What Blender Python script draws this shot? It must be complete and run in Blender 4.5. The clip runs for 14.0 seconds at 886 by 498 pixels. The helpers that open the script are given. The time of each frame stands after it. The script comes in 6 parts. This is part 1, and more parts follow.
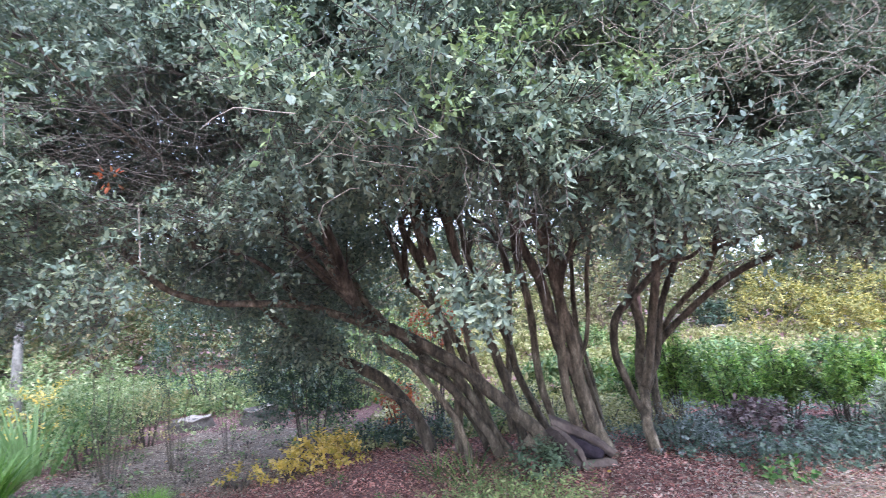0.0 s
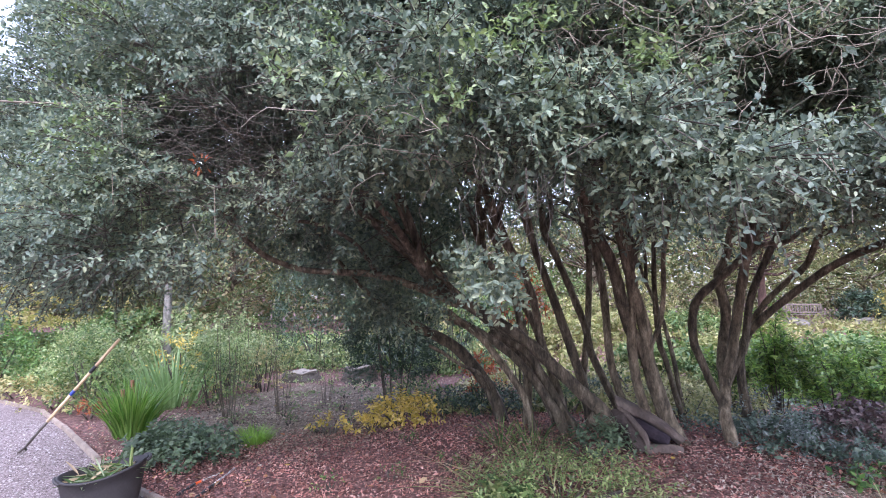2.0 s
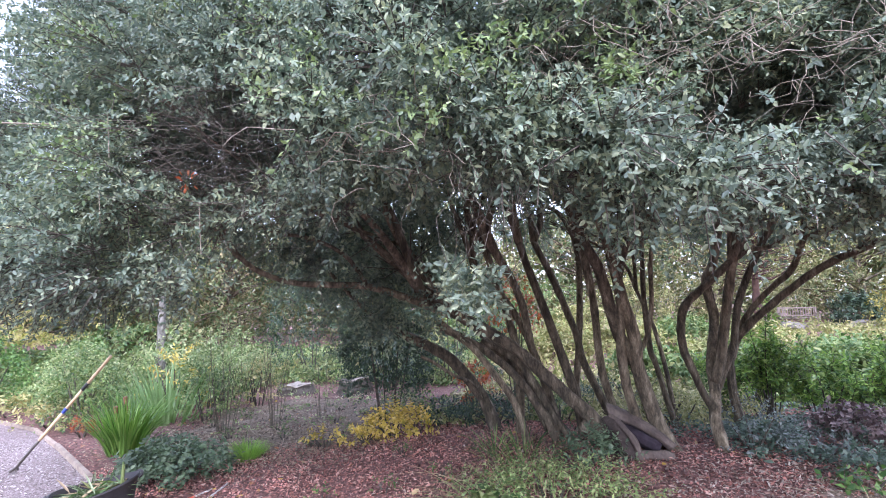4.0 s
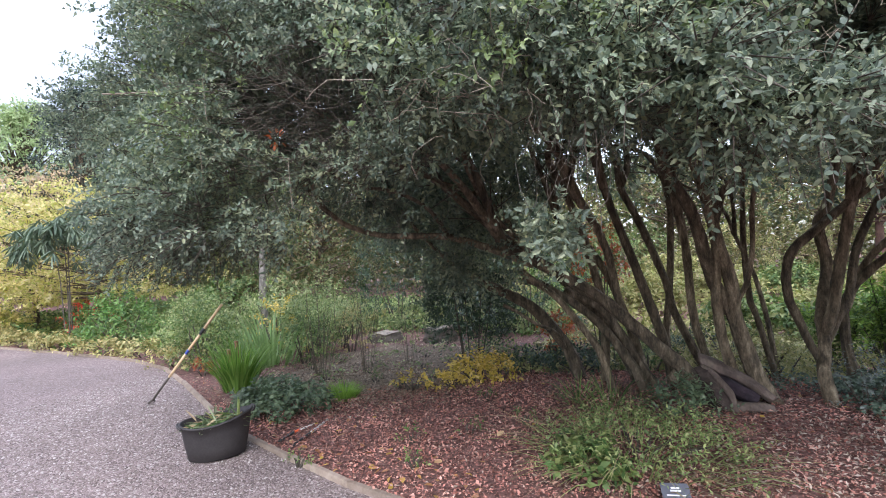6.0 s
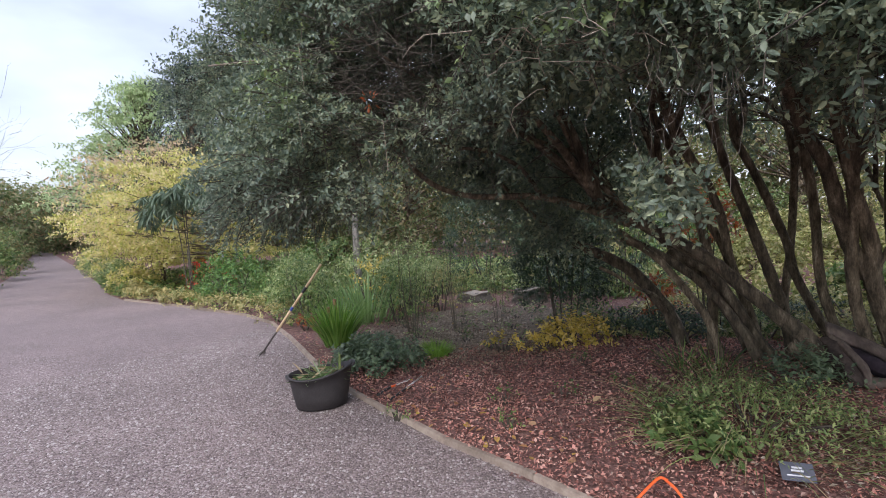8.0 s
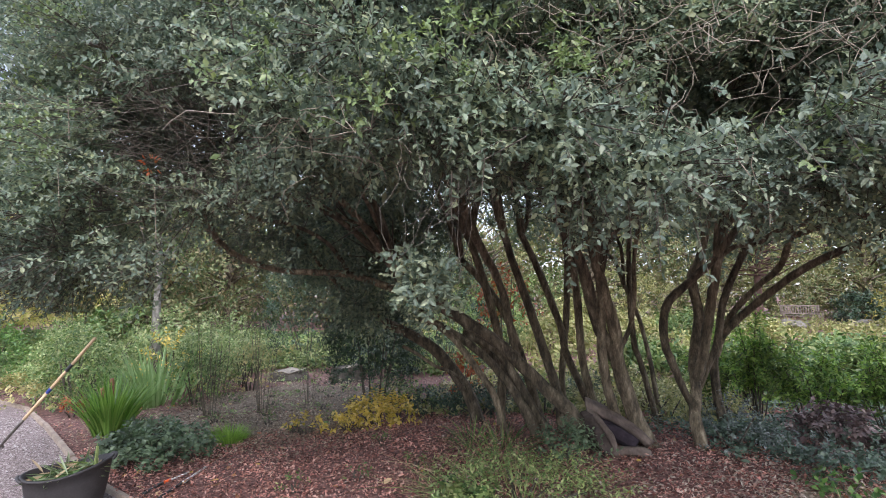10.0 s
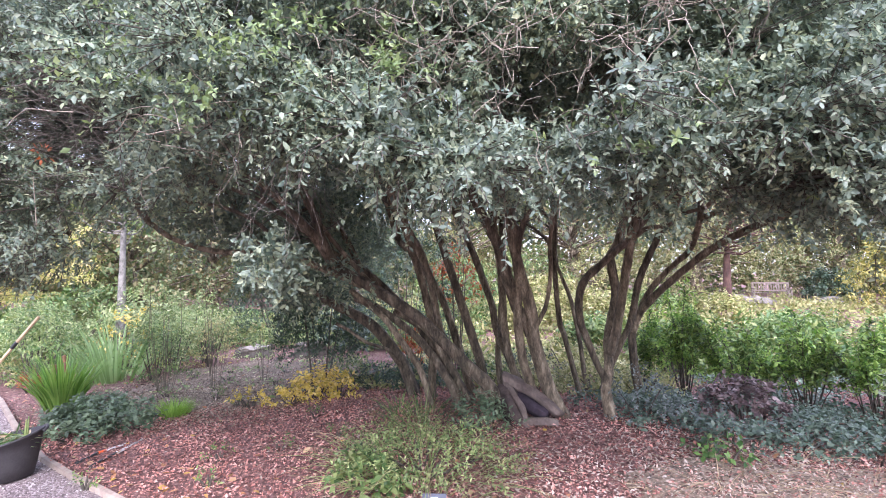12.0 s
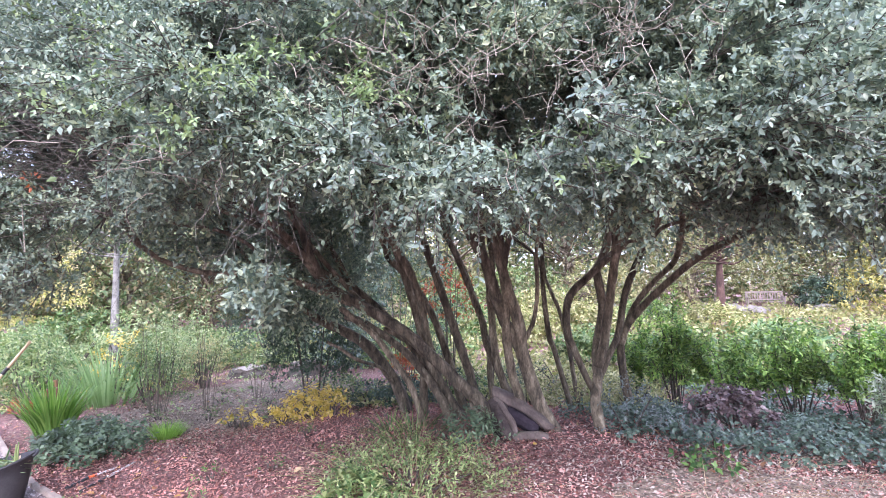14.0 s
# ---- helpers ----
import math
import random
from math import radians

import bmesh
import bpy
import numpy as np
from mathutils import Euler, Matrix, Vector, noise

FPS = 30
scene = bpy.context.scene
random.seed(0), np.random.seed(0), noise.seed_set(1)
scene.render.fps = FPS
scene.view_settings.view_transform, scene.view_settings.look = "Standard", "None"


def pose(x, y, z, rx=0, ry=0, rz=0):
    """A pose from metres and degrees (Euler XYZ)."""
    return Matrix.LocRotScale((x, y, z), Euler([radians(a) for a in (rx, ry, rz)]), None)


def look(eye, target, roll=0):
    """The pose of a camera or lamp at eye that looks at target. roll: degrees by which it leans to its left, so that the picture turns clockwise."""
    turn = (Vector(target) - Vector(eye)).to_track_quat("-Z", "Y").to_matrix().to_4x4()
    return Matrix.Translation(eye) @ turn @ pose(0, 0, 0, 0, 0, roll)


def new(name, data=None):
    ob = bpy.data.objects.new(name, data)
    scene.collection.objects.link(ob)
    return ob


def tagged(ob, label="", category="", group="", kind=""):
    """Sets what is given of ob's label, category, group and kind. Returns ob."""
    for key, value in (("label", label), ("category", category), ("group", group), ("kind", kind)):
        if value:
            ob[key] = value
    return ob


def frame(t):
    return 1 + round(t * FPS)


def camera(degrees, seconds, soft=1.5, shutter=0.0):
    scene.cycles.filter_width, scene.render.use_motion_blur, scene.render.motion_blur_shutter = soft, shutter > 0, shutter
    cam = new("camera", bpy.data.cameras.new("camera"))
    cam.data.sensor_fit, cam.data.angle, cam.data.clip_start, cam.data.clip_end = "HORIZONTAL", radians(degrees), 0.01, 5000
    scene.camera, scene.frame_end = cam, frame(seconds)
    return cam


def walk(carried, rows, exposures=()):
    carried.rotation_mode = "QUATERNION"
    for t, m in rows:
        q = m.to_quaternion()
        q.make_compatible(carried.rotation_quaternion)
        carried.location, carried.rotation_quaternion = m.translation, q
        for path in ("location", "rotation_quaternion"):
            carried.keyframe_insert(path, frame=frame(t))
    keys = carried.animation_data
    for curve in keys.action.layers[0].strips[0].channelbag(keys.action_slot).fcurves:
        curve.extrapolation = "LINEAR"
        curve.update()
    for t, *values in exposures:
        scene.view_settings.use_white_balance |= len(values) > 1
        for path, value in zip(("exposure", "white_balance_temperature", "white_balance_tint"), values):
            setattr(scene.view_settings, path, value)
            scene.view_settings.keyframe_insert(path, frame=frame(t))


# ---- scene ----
# Camera and its walk -------------------------------------------------------
cam = camera(82.2, 14.0, soft=0.35, shutter=0.2)
# seconds, eye, target, roll
PATH = [
    (0, (0.033, 0.037, 1.494), (0.015, 2.019, 1.766), -3.2),
    (0.5, (0.042, 0.059, 1.482), (-0.281, 2.01, 1.777), -4.9),
    (1, (0.159, 0.025, 1.475), (-0.336, 1.949, 1.706), -2.3),
    (1.5, (0.334, -0.065, 1.492), (-0.178, 1.86, 1.671), -0.3),
    (2, (0.397, -0.083, 1.485), (-0.058, 1.856, 1.668), -0.2),
    (2.2, (0.421, -0.075, 1.508), (-0.003, 1.871, 1.689), -0.4),
    (4.3, (0.48, -0.11, 1.484), (0.023, 1.824, 1.709), -1.7),
    (4.5, (0.487, -0.111, 1.48), (-0.042, 1.805, 1.697), -1.8),
    (5, (0.46, -0.106, 1.478), (-0.267, 1.752, 1.62), -2.1),
    (5.5, (0.451, -0.099, 1.466), (-0.373, 1.722, 1.51), -2.1),
    (6, (0.471, -0.105, 1.469), (-0.282, 1.747, 1.512), -2.0),
    (6.5, (0.468, -0.1, 1.483), (-0.234, 1.772, 1.54), -1.9),
    (7, (0.441, -0.087, 1.472), (-0.441, 1.708, 1.483), -2.3),
    (7.5, (0.391, -0.091, 1.478), (-0.681, 1.596, 1.406), -2.7),
    (8, (0.395, -0.069, 1.481), (-0.661, 1.627, 1.38), -2.5),
    (8.5, (0.438, -0.087, 1.484), (-0.462, 1.699, 1.5), -1.7),
    (9, (0.484, -0.09, 1.492), (-0.208, 1.783, 1.61), -1.6),
    (9.2, (0.508, -0.089, 1.486), (-0.09, 1.813, 1.638), -1.6),
    (11.3, (1.078, 0.111, 1.525), (0.648, 2.055, 1.714), 0.6),
    (11.5, (1.147, 0.077, 1.511), (0.684, 2.017, 1.653), 0.5),
    (12, (1.302, -0.039, 1.522), (0.853, 1.907, 1.613), 0.0),
    (12.5, (1.338, -0.064, 1.528), (0.902, 1.884, 1.65), -0.6),
    (13, (1.368, -0.082, 1.523), (0.934, 1.865, 1.666), -1.0),
    (13.5, (1.386, -0.084, 1.524), (0.95, 1.862, 1.673), -1.2),
    (14, (1.394, -0.083, 1.528), (0.959, 1.863, 1.68), -1.2),
]
# seconds, stops, kelvin, tint
EXPOSURES = [(0.0, 2.52, 5450, 20), (1.0, 2.28, 5600, 23), (2.2, 2.14, 5680, 25), (4.5, 2.38, 5650, 22), (5.5, 1.84, 6000, 16), (6.5, 1.67, 6300, 15), (7.5, 1.41, 6350, 16),
             (8.2, 1.10, 6300, 16), (9.2, 1.34, 6250, 12), (11.3, 2.35, 6100, 24), (12.5, 2.70, 5780, 28), (14.0, 2.76, 5680, 28)]
walk(cam, [(t, look(eye, target, roll)) for t, eye, target, roll in PATH], EXPOSURES)

# World and sun: a bright overcast day --------------------------------------
world = bpy.data.worlds.new("overcast_sky")
scene.world = world
world.use_nodes = True
wn, wl = world.node_tree.nodes, world.node_tree.links
wn.clear()
sky = wn.new("ShaderNodeTexSky")
sky.sky_type, sky.sun_disc = "NISHITA", False
sky.sun_elevation, sky.sun_rotation = radians(46), radians(163)
sky.dust_density, sky.air_density = 1.0, 1.0
veil = wn.new("ShaderNodeHueSaturation")
veil.inputs["Saturation"].default_value = 0.5
wback = wn.new("ShaderNodeBackground")
wback.inputs["Strength"].default_value = 0.15
wout = wn.new("ShaderNodeOutputWorld")
wl.new(sky.outputs[0], veil.inputs["Color"])
cloud = wn.new("ShaderNodeTexNoise")
cloud.inputs["Scale"].default_value, cloud.inputs["Detail"].default_value = 2.6, 6
wcoord, wmap = wn.new("ShaderNodeTexCoord"), wn.new("ShaderNodeMapping")
wmap.inputs["Scale"].default_value = (1, 1, 2.5)
wl.new(wcoord.outputs["Generated"], wmap.inputs["Vector"])
wl.new(wmap.outputs[0], cloud.inputs["Vector"])
dim = wn.new("ShaderNodeMapRange")
dim.inputs["From Min"].default_value, dim.inputs["From Max"].default_value = 0.35, 0.65
dim.inputs["To Min"].default_value, dim.inputs["To Max"].default_value = 0.68, 1.0
wl.new(cloud.outputs["Fac"], dim.inputs["Value"])
# an overcast sky is brighter overhead than at the horizon
wsplit, rise, lift_value = wn.new("ShaderNodeSeparateXYZ"), wn.new("ShaderNodeMapRange"), wn.new("ShaderNodeMath")
wl.new(wcoord.outputs["Generated"], wsplit.inputs[0])
wl.new(wsplit.outputs["Z"], rise.inputs["Value"])
rise.inputs["To Min"].default_value, rise.inputs["To Max"].default_value = 0.52, 2.0
lift_value.operation = "MULTIPLY"
wl.new(dim.outputs[0], lift_value.inputs[0])
wl.new(rise.outputs[0], lift_value.inputs[1])
wl.new(lift_value.outputs[0], veil.inputs["Value"])
wl.new(veil.outputs[0], wback.inputs["Color"])
wl.new(wback.outputs[0], wout.inputs[0])
sun = new("sun", bpy.data.lights.new("sun", "SUN"))
sun.data.energy, sun.data.angle, sun.data.color = 1.0, radians(50), (1.0, 0.98, 0.95)
sun.matrix_world = look((4.0, -13.4, 14.5), (0, 0, 0))


# Materials -----------------------------------------------------------------
def material(name):
    m = bpy.data.materials.new(name)
    m.use_nodes = True
    m.node_tree.nodes.clear()
    return m, m.node_tree.nodes, m.node_tree.links


def ramp(nodes, stops):
    r = nodes.new("ShaderNodeValToRGB")
    els = r.color_ramp.elements
    while len(els) < len(stops):
        els.new(0.5)
    for e, (at, c) in zip(els, stops):
        e.position, e.color = at, (*c, 1)
    return r


def leaf_material(name, colours, rough=0.42, through_light=0.25, spec=0.5, blotch=0.25, olive=0.0):
    """Leaves: colour by island, mottled by a coarse noise, a little light coming through."""
    m, n, l = material(name)
    geo = n.new("ShaderNodeNewGeometry")
    r = ramp(n, [(i / max(1, len(colours) - 1), c) for i, c in enumerate(colours)])
    info = n.new("ShaderNodeObjectInfo")
    both = n.new("ShaderNodeMath")
    total = n.new("ShaderNodeMath")
    total.operation = "FRACT"
    l.new(geo.outputs["Random Per Island"], both.inputs[0])
    l.new(info.outputs["Random"], both.inputs[1])
    l.new(both.outputs[0], total.inputs[0])
    l.new(total.outputs[0], r.inputs[0])
    tex = n.new("ShaderNodeTexNoise")
    tex.inputs["Scale"].default_value, tex.inputs["Detail"].default_value = 2.2, 3
    tc = n.new("ShaderNodeTexCoord")
    l.new(tc.outputs["Object"], tex.inputs["Vector"])
    bright = n.new("ShaderNodeMapRange")
    bright.inputs["From Min"].default_value, bright.inputs["From Max"].default_value = 0.3, 0.7
    bright.inputs["To Min"].default_value, bright.inputs["To Max"].default_value = 1 - blotch, 1 + blotch
    l.new(tex.outputs["Fac"], bright.inputs["Value"])
    hsv = n.new("ShaderNodeHueSaturation")
    l.new(r.outputs[0], hsv.inputs["Color"])
    l.new(bright.outputs[0], hsv.inputs["Value"])
    if olive:
        # boughs differ slowly in hue, from blue-green to olive
        slow = n.new("ShaderNodeTexNoise")
        slow.inputs["Scale"].default_value, slow.inputs["Detail"].default_value = 1.1, 2
        l.new(tc.outputs["Object"], slow.inputs["Vector"])
        shift, rich = n.new("ShaderNodeMapRange"), n.new("ShaderNodeMapRange")
        for node, lo, hi in ((shift, 0.5 + olive * 0.25, 0.5 - olive), (rich, 0.92, 1.2)):
            node.inputs["From Min"].default_value, node.inputs["From Max"].default_value = 0.38, 0.66
            node.inputs["To Min"].default_value, node.inputs["To Max"].default_value = lo, hi
            l.new(slow.outputs["Fac"], node.inputs["Value"])
        l.new(shift.outputs[0], hsv.inputs["Hue"])
        l.new(rich.outputs[0], hsv.inputs["Saturation"])
    b = n.new("ShaderNodeBsdfPrincipled")
    b.inputs["Roughness"].default_value = rough
    b.inputs["Specular IOR Level"].default_value = spec
    l.new(hsv.outputs[0], b.inputs["Base Color"])
    t = n.new("ShaderNodeBsdfTranslucent")
    glow = n.new("ShaderNodeHueSaturation")
    glow.inputs["Saturation"].default_value, glow.inputs["Value"].default_value = 1.15, 1.3
    l.new(hsv.outputs[0], glow.inputs["Color"])
    l.new(glow.outputs[0], t.inputs["Color"])
    mix = n.new("ShaderNodeMixShader")
    mix.inputs[0].default_value = through_light
    l.new(b.outputs[0], mix.inputs[1])
    l.new(t.outputs[0], mix.inputs[2])
    o = n.new("ShaderNodeOutputMaterial")
    l.new(mix.outputs[0], o.inputs[0])
    return m


def rough_material(name, colours, scale=6.0, rough=0.9, bump=0.3, fine=40.0, stretch=(1, 1, 1), metal=0.0, by_piece=0.0, island=False):
    """Solid stuff: colour from two noises, bump from both; by_piece varies brightness object by object."""
    m, n, l = material(name)
    tc = n.new("ShaderNodeTexCoord")
    mp = n.new("ShaderNodeMapping")
    mp.inputs["Scale"].default_value = stretch
    l.new(tc.outputs["Object"], mp.inputs["Vector"])
    big = n.new("ShaderNodeTexNoise")
    big.inputs["Scale"].default_value, big.inputs["Detail"].default_value, big.inputs["Roughness"].default_value = scale, 6, 0.6
    small = n.new("ShaderNodeTexNoise")
    small.inputs["Scale"].default_value, small.inputs["Detail"].default_value = fine, 4
    for x in (big, small):
        l.new(mp.outputs[0], x.inputs["Vector"])
    add = n.new("ShaderNodeMath")
    add.operation = "MULTIPLY_ADD"
    add.inputs[1].default_value = 0.35
    l.new(small.outputs["Fac"], add.inputs[0])
    l.new(big.outputs["Fac"], add.inputs[2])
    r = ramp(n, [(0.42 + 0.5 * i / max(1, len(colours) - 1), c) for i, c in enumerate(colours)])
    if island:
        geo = n.new("ShaderNodeNewGeometry")
        rescale = n.new("ShaderNodeMath")
        rescale.operation = "MULTIPLY_ADD"
        rescale.inputs[1].default_value, rescale.inputs[2].default_value = 0.5, 0.42
        l.new(geo.outputs["Random Per Island"], rescale.inputs[0])
        l.new(rescale.outputs[0], r.inputs[0])
    else:
        l.new(add.outputs[0], r.inputs[0])
    hsv = n.new("ShaderNodeHueSaturation")
    l.new(r.outputs[0], hsv.inputs["Color"])
    info = n.new("ShaderNodeObjectInfo")
    vary = n.new("ShaderNodeMapRange")
    vary.inputs["To Min"].default_value, vary.inputs["To Max"].default_value = 1 - by_piece, 1 + by_piece
    l.new(info.outputs["Random"], vary.inputs["Value"])
    l.new(vary.outputs[0], hsv.inputs["Value"])
    b = n.new("ShaderNodeBsdfPrincipled")
    b.inputs["Roughness"].default_value, b.inputs["Metallic"].default_value = rough, metal
    l.new(hsv.outputs[0], b.inputs["Base Color"])
    bp = n.new("ShaderNodeBump")
    bp.inputs["Strength"].default_value, bp.inputs["Distance"].default_value = bump, 0.02
    l.new(add.outputs[0], bp.inputs["Height"])
    l.new(bp.outputs[0], b.inputs["Normal"])
    o = n.new("ShaderNodeOutputMaterial")
    l.new(b.outputs[0], o.inputs[0])
    return m


def gravel_material():
    """Small stones as cells of two sizes, over slow stains."""
    m, n, l = material("gravel")
    tc = n.new("ShaderNodeTexCoord")
    cell = n.new("ShaderNodeTexVoronoi")
    cell.inputs["Scale"].default_value = 75
    fine = n.new("ShaderNodeTexVoronoi")
    fine.inputs["Scale"].default_value = 170
    stain = n.new("ShaderNodeTexNoise")
    stain.inputs["Scale"].default_value, stain.inputs["Detail"].default_value = 0.8, 5
    for x in (cell, fine, stain):
        l.new(tc.outputs["Object"], x.inputs["Vector"])
    pick = n.new("ShaderNodeSeparateColor")
    l.new(cell.outputs["Color"], pick.inputs[0])
    pick2 = n.new("ShaderNodeSeparateColor")
    l.new(fine.outputs["Color"], pick2.inputs[0])
    av = n.new("ShaderNodeMath")
    av.operation = "MULTIPLY_ADD"
    av.inputs[1].default_value = 0.6
    l.new(pick.outputs[0], av.inputs[0])
    half = n.new("ShaderNodeMath")
    half.operation = "MULTIPLY"
    half.inputs[1].default_value = 0.4
    l.new(pick2.outputs[0], half.inputs[0])
    l.new(half.outputs[0], av.inputs[2])
    r = ramp(n, [(0.0, (0.070, 0.050, 0.047)), (0.3, (0.138, 0.104, 0.098)), (0.7, (0.245, 0.191, 0.182)), (1.0, (0.46, 0.388, 0.370))])
    l.new(av.outputs[0], r.inputs[0])
    hsv = n.new("ShaderNodeHueSaturation")
    mr = n.new("ShaderNodeMapRange")
    mr.inputs["From Min"].default_value, mr.inputs["From Max"].default_value = 0.3, 0.7
    mr.inputs["To Min"].default_value, mr.inputs["To Max"].default_value = 0.85, 1.15
    l.new(stain.outputs["Fac"], mr.inputs["Value"])
    l.new(mr.outputs[0], hsv.inputs["Value"])
    l.new(r.outputs[0], hsv.inputs["Color"])
    b = n.new("ShaderNodeBsdfPrincipled")
    b.inputs["Roughness"].default_value = 0.9
    l.new(hsv.outputs[0], b.inputs["Base Color"])
    bp = n.new("ShaderNodeBump")
    bp.inputs["Strength"].default_value, bp.inputs["Distance"].default_value = 0.8, 0.01
    bp.invert = True
    l.new(cell.outputs["Distance"], bp.inputs["Height"])
    l.new(bp.outputs[0], b.inputs["Normal"])
    o = n.new("ShaderNodeOutputMaterial")
    l.new(b.outputs[0], o.inputs[0])
    return m


CROWN_LEAF = leaf_material("evergreen_leaf", [(0.078, 0.110, 0.083), (0.116, 0.154, 0.112), (0.156, 0.198, 0.140), (0.197, 0.238, 0.161), (0.260, 0.289, 0.182)], 0.46, 0.36, 0.42, 0.40, olive=0.03)
YOUNG_LEAF = leaf_material("young_evergreen_leaf", [(0.12, 0.175, 0.08), (0.17, 0.23, 0.09), (0.23, 0.28, 0.11)], 0.4, 0.28)
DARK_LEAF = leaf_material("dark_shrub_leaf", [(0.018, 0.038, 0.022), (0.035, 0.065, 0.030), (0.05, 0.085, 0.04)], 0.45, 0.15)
GREEN_LEAF = leaf_material("fresh_green_leaf", [(0.05, 0.115, 0.035), (0.09, 0.18, 0.05), (0.14, 0.25, 0.065), (0.21, 0.32, 0.10)], 0.45, 0.32, blotch=0.45)
MID_LEAF = leaf_material("mixed_green_leaf", [(0.05, 0.10, 0.03), (0.09, 0.155, 0.045), (0.16, 0.22, 0.07), (0.26, 0.28, 0.11)], 0.5, 0.3, blotch=0.45)
BORDER_LEAF = leaf_material("pale_border_leaf", [(0.105, 0.16, 0.062), (0.185, 0.25, 0.095), (0.28, 0.33, 0.145), (0.39, 0.40, 0.215)], 0.5, 0.36, blotch=0.45)
CUT_LEAF = leaf_material("wilted_cut_leaf", [(0.10, 0.15, 0.07), (0.17, 0.23, 0.11), (0.27, 0.32, 0.19)], 0.5, 0.2)
GREY_LEAF = leaf_material("grey_green_leaf", [(0.07, 0.11, 0.085), (0.11, 0.15, 0.12), (0.17, 0.21, 0.17)], 0.5, 0.15)
BLUE_LEAF = leaf_material("blue_grey_leaf", [(0.075, 0.10, 0.085), (0.14, 0.168, 0.148), (0.24, 0.265, 0.24)], 0.5, 0.1)
YELLOW_LEAF = leaf_material("yellow_autumn_leaf", [(0.34, 0.29, 0.06), (0.52, 0.39, 0.08), (0.66, 0.50, 0.13), (0.70, 0.55, 0.22)], 0.55, 0.35)
ACER_LEAF = leaf_material("yellow_tree_leaf", [(0.33, 0.39, 0.11), (0.50, 0.47, 0.16), (0.62, 0.55, 0.25), (0.64, 0.54, 0.33)], 0.55, 0.42)
TAN_LEAF = leaf_material("tan_autumn_leaf", [(0.42, 0.37, 0.14), (0.50, 0.40, 0.22), (0.50, 0.37, 0.27), (0.56, 0.46, 0.32)], 0.55, 0.35)
RED_LEAF = leaf_material("russet_leaf", [(0.20, 0.05, 0.02), (0.34, 0.09, 0.03), (0.28, 0.13, 0.06)], 0.6, 0.25)
FLOWER_RED = leaf_material("red_petal", [(0.50, 0.05, 0.03), (0.62, 0.10, 0.05)], 0.5, 0.2)
PURPLE_LEAF = leaf_material("purple_brown_leaf", [(0.085, 0.055, 0.053), (0.16, 0.108, 0.10), (0.27, 0.20, 0.175)], 0.5, 0.1)
SEDGE_LEAF = leaf_material("sedge_blade", [(0.06, 0.14, 0.022), (0.13, 0.26, 0.045), (0.24, 0.36, 0.09), (0.10, 0.21, 0.03)], 0.45, 0.3)
FRESH_BLADE = leaf_material("fresh_feathery_blade", [(0.14, 0.26, 0.05), (0.22, 0.36, 0.07), (0.30, 0.44, 0.11)], 0.5, 0.4)
IRIS_LEAF = leaf_material("iris_blade", [(0.15, 0.24, 0.09), (0.22, 0.33, 0.13), (0.30, 0.41, 0.19)], 0.45, 0.35)
STRAW = leaf_material("dry_stalk", [(0.30, 0.22, 0.12), (0.42, 0.33, 0.20), (0.25, 0.18, 0.11)], 0.8, 0.1)
FAR_GREEN = leaf_material("far_foliage", [(0.075, 0.12, 0.045), (0.135, 0.17, 0.07), (0.21, 0.21, 0.095), (0.25, 0.19, 0.10)], 0.7, 0.25)
BANK_PALE = leaf_material("bank_foliage", [(0.12, 0.145, 0.05), (0.18, 0.20, 0.075), (0.25, 0.25, 0.105), (0.28, 0.23, 0.12)], 0.7, 0.3)
PALE_TREE = leaf_material("pale_tree_leaf", [(0.24, 0.33, 0.15), (0.33, 0.42, 0.21), (0.42, 0.48, 0.28)], 0.7, 0.4)
FAR_DARK = leaf_material("far_conifer_needles", [(0.015, 0.03, 0.025), (0.03, 0.05, 0.04), (0.045, 0.07, 0.06)], 0.7, 0.1)
MEADOW = leaf_material("meadow_foliage", [(0.13, 0.155, 0.05), (0.22, 0.235, 0.08), (0.33, 0.32, 0.13), (0.37, 0.32, 0.17)], 0.6, 0.35, blotch=0.4)
LITTER = leaf_material("fallen_leaf", [(0.42, 0.30, 0.06), (0.38, 0.20, 0.08), (0.30, 0.13, 0.06), (0.48, 0.36, 0.20)], 0.75, 0.15)
BROWN_LITTER = leaf_material("brown_litter", [(0.075, 0.053, 0.038), (0.195, 0.148, 0.105), (0.34, 0.27, 0.195), (0.48, 0.40, 0.30)], 0.85, 0.05, 0.3, 0.35)
DULL_YELLOW = leaf_material("yellowing_bank_leaf", [(0.13, 0.15, 0.05), (0.22, 0.22, 0.06), (0.33, 0.29, 0.08), (0.42, 0.35, 0.10)], 0.6, 0.3)
DRY_LITTER = leaf_material("dry_litter", [(0.24, 0.185, 0.145), (0.40, 0.335, 0.27), (0.52, 0.45, 0.375), (0.34, 0.25, 0.19)], 0.8, 0.1, 0.3, 0.3)
CHIP = leaf_material("bark_chip", [(0.060, 0.025, 0.020), (0.235, 0.095, 0.074), (0.430, 0.190, 0.150), (0.49, 0.245, 0.192), (0.55, 0.36, 0.29)], 0.8, 0.0, 0.3, 0.35)
STONE = leaf_material("gravel_stone", [(0.095, 0.074, 0.067), (0.175, 0.142, 0.129), (0.275, 0.235, 0.217), (0.45, 0.41, 0.385)], 0.8, 0.0, 0.3, 0.12)
